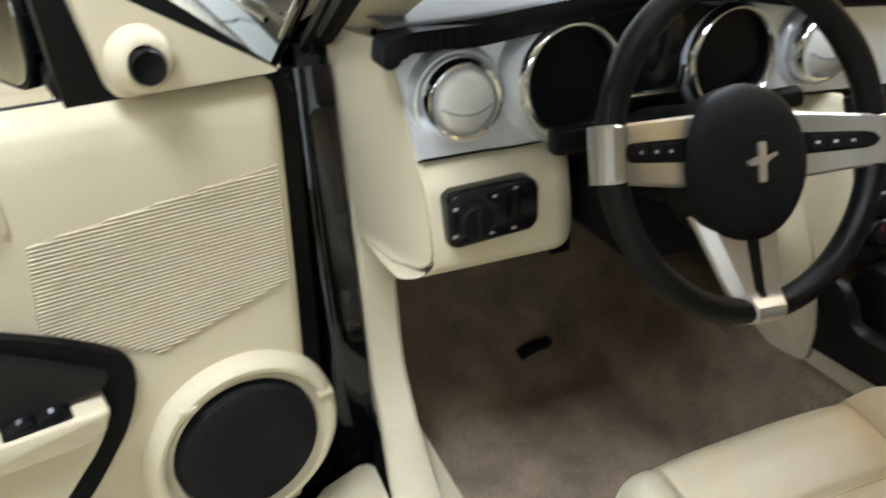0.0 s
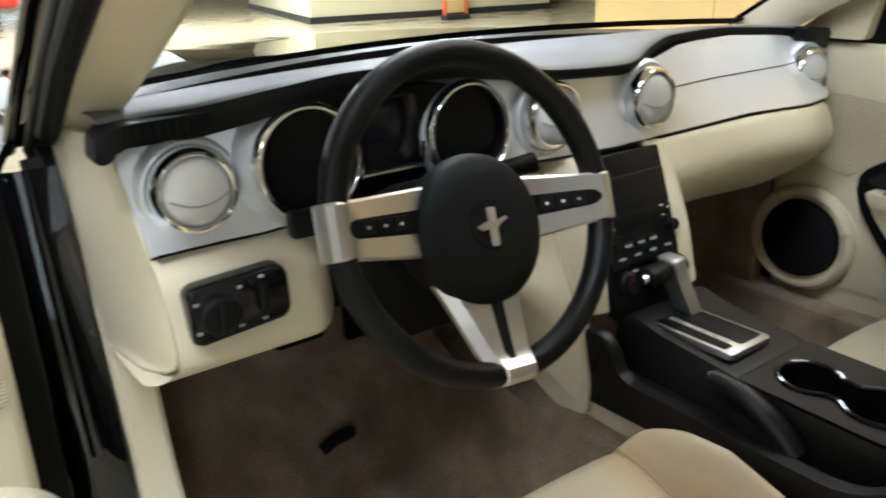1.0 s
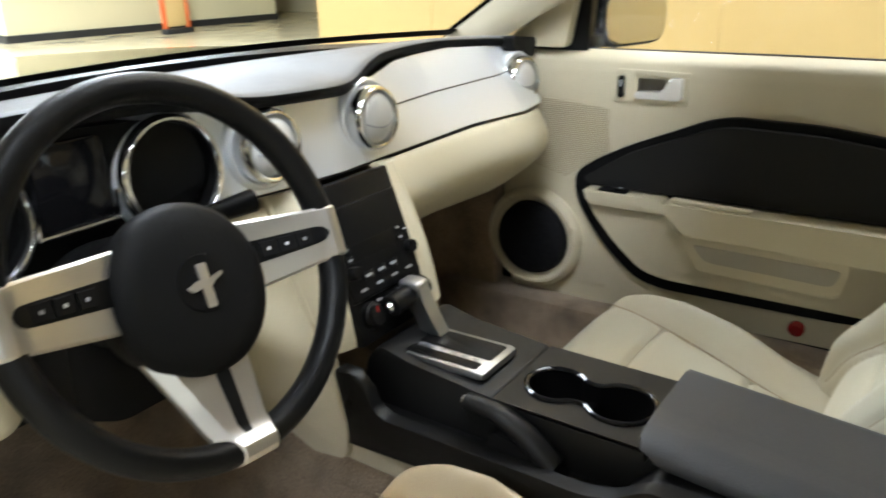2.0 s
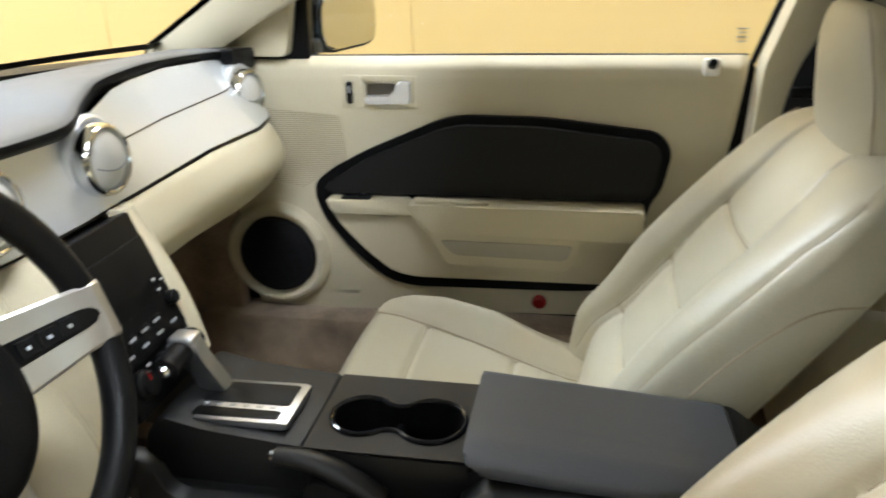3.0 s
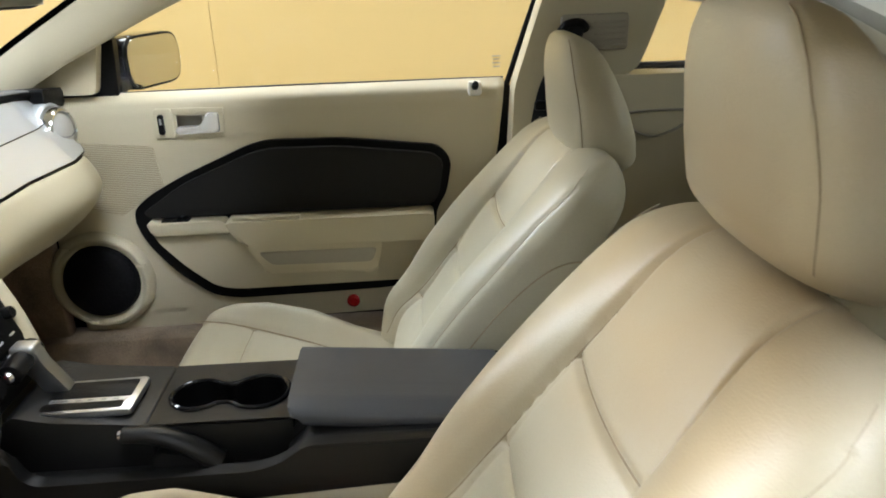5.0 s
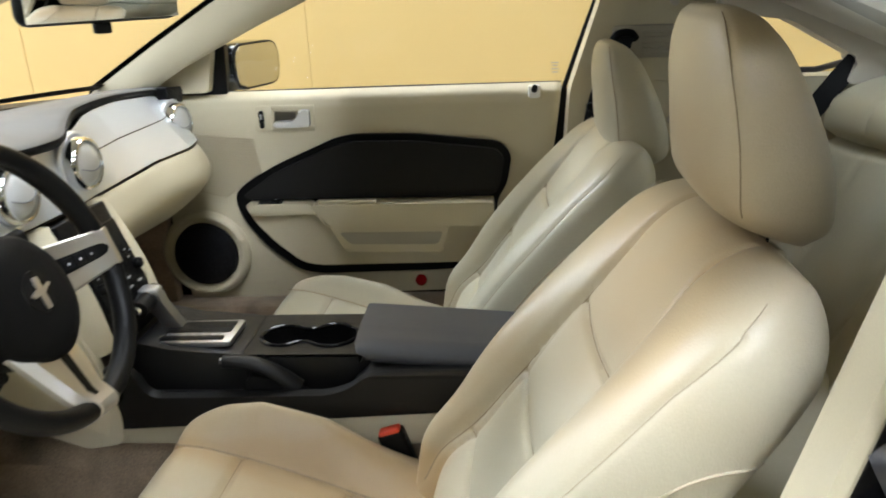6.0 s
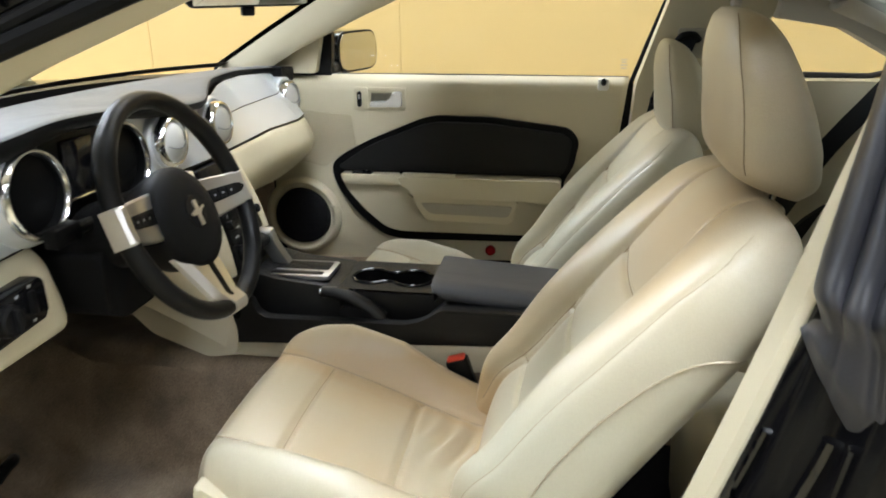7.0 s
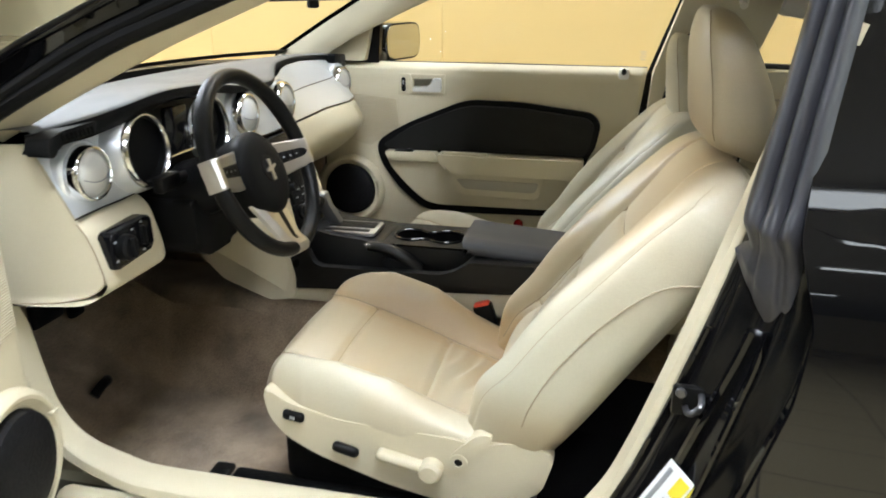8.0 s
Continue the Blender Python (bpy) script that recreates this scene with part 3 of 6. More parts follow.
def jamb_fn(u, v):
    z = 0.32 + (1.24 - 0.32) * v
    outer = lerp([(p[1], p[0]) for p in EDGE], z)
    inner = lerp([(0.32, -0.643), (0.463, -0.716), (0.55, -0.754), (0.67, -0.794), (0.79, -0.830), (0.915, -0.865), (1.24, -0.963)], z)
    xo = soft([(0.15, 0.84), (0.25, 0.865), (0.45, 0.902), (0.62, 0.913), (0.76, 0.908), (0.87, 0.890), (0.93, 0.865), (0.98, 0.832), (1.24, 0.69), (1.40, 0.60)], z, 0.05)
    step = 0.014 * math.tanh(20 * (u - 0.35)) + 0.012 * math.tanh(25 * (u - 0.7))
    return (-0.735 - (xo - 0.735) * u, inner + (outer - inner) * u ** 1.3 - step, z)


shell("door_jamb", jamb_fn, 30, 40, JAMB, body, "black painted door jamb")
for u, r, top in ((0.16, 0.005, 0.50), (0.42, 0.008, 0.52), (0.60, 0.005, 0.53), (0.80, 0.007, 0.54)):
    line = [Vector(jamb_fn(u + 0.03 * math.sin(9 * v + 20 * u), v)) + Vector((-0.001, 0.002, 0)) for v in np.linspace(0.04, top, 30)]
    part("jamb_bead", tube(line, r, 8), PAINT, body)


def ribbon(loop, outer, inner, thick, centre):
    """A flat band following a (y, z) line between two distances that vary with y, with rounded rims."""
    bm = bmesh.new()
    rings = []
    c = Vector(centre)
    for i, p in enumerate(loop):
        p = Vector(p)
        d = (Vector(loop[min(i + 1, len(loop) - 1)]) - Vector(loop[max(i - 1, 0)])).normalized()
        n = Vector((-d.y, d.x))
        if n.dot(c - p) < 0:
            n = -n
        ring = []
        for f, h in ((0, 0), (0.03, 0.8), (0.14, 1), (0.86, 1), (0.97, 0.8), (1, 0)):
            q = p + n * thick(p.x) * h
            x0, x1 = lerp(outer, p.x), lerp(inner, p.x)
            ring.append(bm.verts.new((x0 + (x1 - x0) * f, q.x, q.y)))
        rings.append(ring)
    for a, b in zip(rings, rings[1:]):
        for j in range(6):
            h = (j + 1) % 6
            bm.faces.new((a[j], a[h], b[h], b[j]))
    bm.faces.new(rings[0])
    bm.faces.new(list(reversed(rings[-1])))
    return bm


LOOP = [(0.40, 0.93), (0.385, 0.80), (0.355, 0.70), (0.335, 0.615), (0.318, 0.515), (0.298, 0.447), (0.248, 0.39), (0.144, 0.365), (0.0, 0.355), (-0.30, 0.35),
        (-0.548, 0.352), (-0.656, 0.378), (-0.718, 0.455), (-0.758, 0.55), (-0.797, 0.67), (-0.833, 0.789), (-0.868, 0.915), (-0.908, 1.06), (-0.933, 1.15)]
loop_s = [tuple(p) for p in smooth_line([(a, b, 0) for a, b in LOOP], 5)]
part("opening_trim", ribbon([(p[0], p[1]) for p in loop_s], [(0.10, -0.752), (0.26, -0.719), (0.40, -0.718)], [(0.10, -0.685), (0.26, -0.663), (0.335, -0.663), (0.36, -0.685)], lambda y: lerp([(-0.7, 0.036), (-0.3, 0.022), (0.5, 0.022)], y), (-0.2, 0.7)), TRIM, body, "cream edge trim round the door opening")
part("scuff_plate", prism(rounded([(-0.742, 0.24), (-0.84, 0.20), (-0.84, -0.56), (-0.742, -0.60)], 0.02), 0.325, 0.352, "z", 0.006), TRIM, body, "cream scuff plate on the door sill")
part("sill", rbox(-0.90, -0.69, -0.66, 0.42, 0.16, 0.325, 0.02), PAINT, body)
part("inner_sill", rbox(-0.70, -0.64, -0.70, 0.40, 0.20, 0.345, 0.015), TRIM, body)


# hinge pillar of the open driver's door
def hinge_fn(u, v):
    z = 0.20 + 0.70 * v
    y = 0.35 + 0.06 * math.tanh(12 * (u - 0.45)) + lerp([(0.2, -0.02), (0.5, 0.0), (0.93, 0.08)], z)
    return (-0.722 - 0.18 * u, y, z)


shell("hinge_pillar", hinge_fn, 24, 20, PAINT, body, "black painted hinge pillar")
line = smooth_line([(-0.752, 0.29, 0.30), (-0.746, 0.315, 0.42), (-0.741, 0.335, 0.6), (-0.740, 0.365, 0.8), (-0.738, 0.395, 0.905)], 6)
part("pillar_seal", tube(line, 0.019, 10), BLACK_SOFT, body, "black rubber door seal")
for z in (0.47, 0.76):
    part("door_hinge", rbox(-0.86, -0.79, 0.30, 0.36, z - 0.03, z + 0.03, 0.01), JAMB, body)
    for dz in (-0.014, 0.014):
        part("hinge_bolt", lathe([(0.0, 0.007), (0.006, 0.006), (0.008, 0.0)], aim((-0.82, 0.302, z + dz), (0, -1, 0.0), (1, 0, 0)), 6), STEEL, body)
part("door_check", tube([(-0.78, 0.36, 0.58), (-0.86, 0.27, 0.58), (-0.93, 0.22, 0.58)], 0.011, 8), BLACK, body)

# rubber seals behind the driver's door
SEAL_L = [(1.24, -0.715, -0.905), (1.182, -0.728, -0.886), (1.06, -0.742, -0.866), (0.96, -0.748, -0.848), (0.925, -0.752, -0.846), (0.900, -0.758, -0.852), (0.83, -0.758, -0.842), (0.785, -0.758, -0.836)]
SEAL_R = [(1.24, -0.735, -0.955), (1.182, -0.765, -0.936), (1.06, -0.800, -0.915), (0.96, -0.826, -0.900), (0.925, -0.834, -0.894), (0.900, -0.835, -0.897), (0.83, -0.838, -0.905), (0.785, -0.836, -0.902)]


def seal_fn(u, v):
    k = u * (len(SEAL_L) - 1)
    i = min(int(k), len(SEAL_L) - 2)
    f = k - i
    a = [SEAL_L[i][n] * (1 - f) + SEAL_L[i + 1][n] * f for n in range(3)]
    b = [SEAL_R[i][n] * (1 - f) + SEAL_R[i + 1][n] * f for n in range(3)]
    low = min(max((0.945 - a[0]) / 0.05, 0), 1)
    upper = 0.015 * abs(math.sin(math.pi * 3 * v ** 1.25)) ** 0.55
    lower = 0.016 * math.sin(math.pi * v) ** 0.6 - 0.005 * math.exp(-((v - 0.36) / 0.06) ** 2) - 0.004 * math.exp(-((v - 0.78) / 0.05) ** 2)
    ridge = (upper * (1 - low) + lower * low + 0.008 * math.sin(math.pi * v)) * min(1, 0.35 + 4 * (1 - u))
    flare = 0.006 * gauss_bump(a[0] - 0.93, 0.02)
    return (a[1] * (1 - v) + b[1] * v - (ridge + flare), 0.011 + a[2] * (1 - v) + b[2] * v + (ridge + flare) * 0.7, a[0] + low * 0.100 * (1 - v) ** 1.3 * max(0, (0.9 - a[0]) / 0.115))


def gauss_bump(d, w):
    return math.exp(-(d / w) ** 2)


shell("rear_seal", seal_fn, 70, 40, RUBBER, body, "thick grey-black ribbed rubber door seal", sharp=80)
striker = part("door_striker", rbox(-0.796, -0.784, -0.818, -0.768, 0.664, 0.706, 0.004), BLACK, body, "steel door striker")
part("striker_loop", tube(smooth_line([(-0.79, -0.803, 0.697), (-0.815, -0.802, 0.694), (-0.821, -0.795, 0.687), (-0.815, -0.787, 0.680), (-0.79, -0.785, 0.677)], 5), 0.0042, 8), STEEL, striker)
for yy, zz in ((-0.808, 0.672), (-0.778, 0.698)):
    part("striker_screw", lathe([(0.0, 0.005), (0.006, 0.004), (0.0075, 0.0)], aim((-0.796, yy, zz), (-1, 0.2, 0), (0, 0, 1)), 12), STEEL, striker)

for a, b, c, d, mat in ((-0.005, 0.110, 0.006, 0.050, LABEL_WHITE), (-0.005, 0.110, 0.051, 0.060, LABEL_YELLOW), (0.07, 0.102, 0.030, 0.047, LABEL_YELLOW), (0.005, 0.10, 0.012, 0.018, LABEL_GREY), (0.005, 0.06, 0.03, 0.036, LABEL_GREY)):
    m = aim((-0.810, -0.745, 0.497), (-0.76, 0.62, 0.20), (0, -0.5, 0.86))
    lift = 0.0015 if mat is not LABEL_WHITE else 0.0005
    bm = rbox(c - 0.03, d - 0.03, a, b, lift, lift + 0.001, 0, m=m)
    part("sticker" if mat is LABEL_WHITE else "sticker_print", bm, mat, body, "white and yellow information sticker" if mat is LABEL_WHITE else "")

# ---- floor of the car ----


def carpet_fn(s):
    def fn(u, v):
        y = -0.95 + 1.75 * u
        q = v
        x = s * (0.13 + 0.55 * q)
        z = 0.225 + 0.010 * math.sin(7 * x + 5 * y) * math.sin(9 * y)
        if y > 0.38:
            z += 0.75 * (y - 0.38) ** 1.15
        z += 0.20 * max(0, 1 - (q / 0.14)) ** 2 + 0.05 * max(0, (q - 0.9) / 0.1) ** 2
        return (x, y, z)
    return fn


for s in (-1, 1):
    shell("floor_carpet", carpet_fn(s), 60, 40, CARPET, body, "taupe cut-pile carpet, worn and dusty")
part("floor_pan", rbox(-0.72, 0.72, -2.2, 0.8, 0.15, 0.2, 0.01), BLACK, body)
part("firewall", rbox(-0.70, 0.70, 0.80, 0.84, 0.15, 0.885, 0.01), BLACK, body)
part("rear_bulkhead", rbox(-0.75, 0.75, -2.3, -2.26, 0.15, 1.0, 0.01), BLACK, body)
part("inner_sill", rbox(0.66, 0.76, -0.75, 0.45, 0.18, 0.378, 0.02), CARPET, body, "taupe carpeted sill")
part("kick_panel", rbox(0.690, 0.735, 0.30, 0.80, 0.2, 0.885, 0.01), CARPET, body, "taupe carpeted kick panel in the footwell")
part("hinge_pillar", rbox(0.737, 0.86, 0.36, 0.80, 0.16, 0.885, 0.01), PAINT, body)
part("kick_panel", rbox(-0.70, -0.665, 0.33, 0.80, 0.2, 0.80, 0.01), TRIM_DARK, body)
part("rear_shelf", rbox(-0.62, 0.62, -2.2, -1.52, 0.86, 0.885, 0.01), TRIM_DARK, body)
part("rear_footwell", rbox(-0.66, 0.66, -1.6, -0.94, 0.2, 0.24, 0.01), CARPET, body)


def rear_glass_fn(u, v):
    q = -1 + 2 * v
    return (0.56 * q, -1.23 - 0.66 * u, 1.200 - 0.06 * q * q - 0.31 * u)


# out of view; its dark glass is added to dim the rear seats
shell("rear_window", rear_glass_fn, 8, 16, GLASS_DIM, body, "unseen rear window, darkened to dim the rear cabin")
for s in (-1, 1):
    line = [Vector((s * 0.585, -1.22, 1.165)), Vector((s * 0.60, -1.50, 1.045)), Vector((s * 0.62, -1.80, 0.90))]
    part("rear_pillar", tube(smooth_line(line, 6), 0.07, 12, flat=0.7), LINER, body, "pale padded rear pillar")
part("trunk_lid", rbox(-0.75, 0.75, -2.6, -2.0, 0.88, 0.93, 0.03), PAINT, body)
for wx in (-0.80, 0.80):
    for wy in (1.25, -1.47):
        m = aim((wx, wy, 0.34), (1 if wx > 0 else -1, 0, 0))
        w = part("wheel", lathe([(0.0, 0.06), (0.22, 0.06), (0.25, 0.07), (0.34, 0.05), (0.34, -0.16), (0.0, -0.16)], m, 40), TYRE, body)
        part("rim", lathe([(0.0, 0.075), (0.06, 0.08), (0.22, 0.066), (0.235, 0.08), (0.25, 0.072)], m, 40), STEEL, w)

# ---- doors ----
DARK = [(0.105, 0.68), (0.06, 0.715), (-0.017, 0.756), (-0.173, 0.821), (-0.219, 0.831), (-0.375, 0.829), (-0.597, 0.803), (-0.626, 0.768), (-0.612, 0.692), (-0.588, 0.655),
        (-0.575, 0.475), (-0.449, 0.462), (-0.112, 0.455), (-0.052, 0.466), (0.026, 0.529), (0.086, 0.61)]


def door(s, label):
    d = thing("side_door", (s * 0.83, 0.33, 0.35), label, "car door", "doors of the car")

    def px(poly, a, b, bev=0.006, seg=3):
        a, b = sorted((s * a, s * b))
        return prism(poly, a, b, "x", bev, seg)

    XZ = [(0.37, 0.722), (0.45, 0.712), (0.6, 0.708), (0.86, 0.708), (0.90, 0.7095), (0.922, 0.715), (0.932, 0.726), (0.940, 0.745)]
    YF = [(0.37, 0.275), (0.60, 0.293), (0.86, 0.297), (0.946, 0.298)]
    YR = [(0.37, -0.60), (0.41, -0.65), (0.60, -0.70), (0.80, -0.735), (0.946, -0.752)]

    def panel_fn(u, v):
        z = 0.372 + 0.568 * (v if v < 0.8 else 0.8 + (v - 0.8) ** 0.8 * 0.2 ** 0.2)
        z = min(z, 0.940)
        z0 = z + (0.025 * u if z < 0.42 else 0)
        f, r = lerp(YF, z), lerp(YR, z)
        edge = min(u, 1 - u)
        return (s * (lerp(XZ, z) + 0.012 * max(0, 1 - edge / 0.012) ** 2), f + (r - f) * u, z0)

    nu, nv = 121, 80
    vs = [panel_fn(i / (nu - 1), j / (nv - 1)) for i in range(nu) for j in range(nv)]
    fs = []
    for f in grid_faces(nu, nv):
        cy, cz = sum(vs[q][1] for q in f) / 4, sum(vs[q][2] for q in f) / 4
        if not (-0.112 < cy < -0.026 and 0.856 < cz < 0.893):
            fs.append(f)
    sheet_part("inner_panel", vs, fs, TRIM, d, "cream moulded inner panel")
    part("outer_skin", px(rounded([(0.34, 0.22), (0.345, 0.90), (-0.80, 0.905), (-0.78, 0.60), (-0.66, 0.22)], 0.03), 0.785, 0.90, 0.03), PAINT, d, "gloss black outer skin")
    part("door_frame", px(rounded([(0.335, 0.26), (0.34, 0.926), (-0.775, 0.926), (-0.76, 0.62), (-0.67, 0.26)], 0.03), 0.772, 0.79, 0.005), BLACK, d)

    part("window_seal", tube([(s * 0.748, 0.14, 0.940), (s * 0.748, -0.3, 0.942), (s * 0.748, -0.75, 0.940)], 0.002, 8), RUBBER, d)
    dark = part("insert_frame", px(rounded(DARK, 0.035, 5), 0.694, 0.712, 0.006), BLACK_SOFT, d, "black recessed insert frame")
    upper = [(0.075, 0.680), (-0.02, 0.742), (-0.178, 0.806), (-0.222, 0.815), (-0.375, 0.813), (-0.585, 0.788), (-0.606, 0.765), (-0.595, 0.695), (-0.578, 0.668), (0.06, 0.668)]
    part("insert_pad", px(rounded(upper, 0.03, 5), 0.680, 0.70, 0.010), DOOR_PAD, d, "black padded leather insert")
    lower = [(0.068, 0.655), (0.052, 0.612), (-0.004, 0.548), (-0.066, 0.496), (-0.115, 0.486), (-0.560, 0.490), (-0.568, 0.655)]
    part("map_pocket", px(rounded(lower, 0.025, 4), 0.676, 0.70, 0.008), TRIM, d, "cream lower armrest moulding")
    arm = [(-0.112, 0.663), (-0.130, 0.630), (-0.150, 0.606), (-0.578, 0.600), (-0.58, 0.663)]
    part("armrest", px(rounded(arm, 0.012, 4), 0.632, 0.70, 0.012), TRIM, d, "cream padded armrest")
    cup = [(-0.148, 0.606), (-0.192, 0.530), (-0.445, 0.527), (-0.462, 0.604)]
    part("pull_handle", px(rounded(cup, 0.012, 4), 0.648, 0.70, 0.008), TRIM, d, "cream pull handle moulding")
    front = [(0.066, 0.662), (0.052, 0.632), (-0.12, 0.630), (-0.108, 0.662)]
    part("switch_pod", px(rounded(front, 0.01, 3), 0.655, 0.70, 0.008), TRIM, d)
    # flat plate, darkened to stand in for the cup's recess shade
    part("pull_cup_shade", px(rounded([(-0.176, 0.585), (-0.205, 0.553), (-0.434, 0.550), (-0.447, 0.583)], 0.012), 0.6465, 0.651, 0.001), TRIM_DARK, d, "flat grey plate painted as the shaded pull cup")
    a, b = sorted((s * 0.640, s * 0.660))
    part("armrest_lip", rbox(a, b, -0.28, -0.13, 0.6625, 0.672, 0.004), TRIM, d)
    xs = (min(s * 0.660, s * 0.688), max(s * 0.660, s * 0.688))
    sw = part("window_switch", rbox(*xs, -0.030, 0.032, 0.660, 0.666, 0.004), BLACK, d, "black window switch plate")
    for k in (0, 1) if s < 0 else (0,):
        part("rocker", rbox(xs[0] + 0.003, xs[1] - 0.003, -0.026 + 0.028 * k, -0.002 + 0.028 * k, 0.664, 0.670, 0.003), BLACK_SOFT, sw)
        part("rocker_mark", rbox(xs[0] + 0.010, xs[1] - 0.010, -0.015 + 0.028 * k, -0.011 + 0.028 * k, 0.6695, 0.6703, 0), ICON, sw)
    # handle
    bez = part("handle_bezel", px(rounded([(0.022, 0.908), (-0.016, 0.908), (-0.016, 0.842), (0.028, 0.841)], 0.008, 3), 0.7045, 0.7085, 0.0015), TRIM, d)
    for poly in ([(-0.016, 0.908), (-0.128, 0.906), (-0.128, 0.897), (-0.016, 0.897)], [(-0.016, 0.852), (-0.126, 0.852), (-0.124, 0.842), (-0.016, 0.842)], [(-0.117, 0.897), (-0.128, 0.897), (-0.126, 0.852), (-0.117, 0.852)]):
        part("bezel_edge", px(poly, 0.7045, 0.7085, 0.001), TRIM, bez)
    # floor and walls of the cup: recess shade painted with darker plastic
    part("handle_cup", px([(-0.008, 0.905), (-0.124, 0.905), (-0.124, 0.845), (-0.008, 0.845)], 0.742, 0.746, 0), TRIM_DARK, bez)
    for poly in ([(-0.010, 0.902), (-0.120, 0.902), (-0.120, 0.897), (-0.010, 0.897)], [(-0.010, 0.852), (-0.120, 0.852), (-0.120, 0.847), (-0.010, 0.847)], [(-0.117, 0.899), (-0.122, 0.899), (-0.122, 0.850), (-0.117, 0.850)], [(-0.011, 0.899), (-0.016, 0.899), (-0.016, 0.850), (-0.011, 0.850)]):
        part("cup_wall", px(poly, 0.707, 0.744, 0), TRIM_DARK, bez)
    part("handle", px(rounded([(-0.022, 0.866), (-0.08, 0.868), (-0.092, 0.896), (-0.116, 0.896), (-0.116, 0.853), (-0.022, 0.852)], 0.006, 4), 0.694, 0.716, 0.006), BRIGHT, bez, "pale satin door handle")
    part("lock_button", px(rounded([(0.014, 0.896), (0.002, 0.896), (0.002, 0.852), (0.014, 0.852)], 0.004), 0.696, 0.705, 0.003), BLACK, bez)
    part("button_mark", px(rounded([(0.0105, 0.888), (0.0055, 0.888), (0.0055, 0.874), (0.0105, 0.874)], 0.002), 0.695, 0.6965, 0), ICON, bez)
    lk = part("lock_bezel", rbox(min(s * 0.70, s * 0.722), max(s * 0.70, s * 0.722), -0.697, -0.667, 0.907, 0.939, 0.006), BRIGHT, d, "pale lock knob surround")
    part("lock_knob", lathe([(0, 0.016), (0.007, 0.015), (0.008, 0.0)], aim((s * 0.70, -0.682, 0.928), (-s, 0, 0.6)), 16), BLACK, lk)
    # speaker
    m = aim((s * 0.712, 0.202, 0.515), (-s, 0, 0))
    part("speaker_ring", lathe([(0.120, 0.0), (0.119, 0.012), (0.115, 0.022), (0.108, 0.027), (0.102, 0.026), (0.098, 0.020), (0.093, 0.016), (0.089, 0.016), (0.088, 0.0)], m, 64), TRIM, d, "cream moulded speaker surround")
    for k in (0.35, 2.2, 4.4):
        c = m @ Vector((0.106 * math.cos(k), 0.106 * math.sin(k), 0.024))
        part("ring_clip", rbox(c.x - 0.006, c.x + 0.006, c.y - 0.010, c.y + 0.010, c.z - 0.004, c.z + 0.004, 0.002), TRIM, d)
    part("speaker_grille", lathe([(0.0, 0.036), (0.05, 0.0355), (0.076, 0.034), (0.083, 0.030), (0.086, 0.022), (0.088, 0.0)], m, 48), MESH_GRILLE, d, "black mesh speaker grille")
    # fine ribbed grille panel ahead of the insert
    GR = [(0.036, 0.825), (0.283, 0.848), (0.282, 0.709), (0.129, 0.669), (0.027, 0.735)]
    # backing darker than the ribs, painting in the shade of the gaps
    part("grille_back", px(GR, 0.7066, 0.7090, 0.0006, 1), RIB_SHADE, d, "cream grille backing, darkened as shade between the ribs")
    for k in range(41):
        z = 0.672 + 0.0042 * k
        y1 = lerp([(0.669, 0.129), (0.709, 0.282), (0.848, 0.283)], z)
        y0 = lerp([(0.669, 0.129), (0.735, 0.027), (0.825, 0.036), (0.848, 0.283)], z)
        if y1 - y0 > 0.006:
            part("grille_rib", rbox(min(s * 0.7048, s * 0.7068), max(s * 0.7048, s * 0.7068), y0, y1, z, z + 0.0023, 0.0007, 1), TRIM, d)
    # reflector on the lower edge
    part("reflector", lathe([(0, 0.012), (0.010, 0.011), (0.0155, 0.006), (0.016, 0.0)], aim((s * 0.709, -0.378, 0.427), (-s, 0, 0)), 24), RED, d, "round red reflector")
    # sail panel, glass and mirror
    part("sail_panel", px(rounded([(0.30, 0.945), (0.138, 0.944), (0.116, 1.052), (0.16, 1.03)], 0.01), 0.705, 0.735, 0.006), TRIM, d, "cream triangular sail panel")
    part("sail_frame", px(rounded([(0.325, 0.928), (0.100, 0.93), (0.092, 1.062), (0.145, 1.070)], 0.01), 0.735, 0.760, 0.006), BLACK, d)
    if s > 0:
        g = part("side_glass", px([(0.12, 0.93), (0.10, 1.07), (-0.36, 1.25), (-0.92, 1.27), (-0.80, 0.93)], 0.748, 0.752, 0), GLASS, d)
        g.visible_shadow = False
        for k, (w, zz) in enumerate(((0.020, 0.985), (0.014, 0.978), (0.020, 0.970), (0.017, 0.962))):
            part("glass_mark", rbox(0.7465, 0.7475, -0.735 - w / 2, -0.735 + w / 2, zz, zz + 0.003, 0), TRIM_DARK, g)
    else:
        knob = part("mirror_knob_base", lathe([(0.031, 0.0), (0.029, 0.006), (0.026, 0.014), (0.021, 0.019), (0.016, 0.020)], aim((s * 0.705, 0.166, 0.977), (-s, 0, 0)), 32), TRIM, d)
        part("mirror_knob", lathe([(0.0165, 0.016), (0.0165, 0.026), (0.0145, 0.029), (0.011, 0.027), (0.0, 0.024)], aim((s * 0.705, 0.166, 0.974), (-s, 0, 0)), 32), BLACK, knob, "black mirror joystick")
    turn = Matrix.Translation((s * 0.905, 0.075, 0)) @ Matrix.Rotation(radians(-18 if s > 0 else 14), 4, "Z")
    def plate(half_l, half_r, z0, z1, y0, y1, r, bev):
        bm = prism(rounded([(-half_l, z0), (half_r, z0), (half_r, z1), (-half_l, z1)], r, 6), y0, y1, "y", bev, 3)
        bm.transform(turn)
        return bm

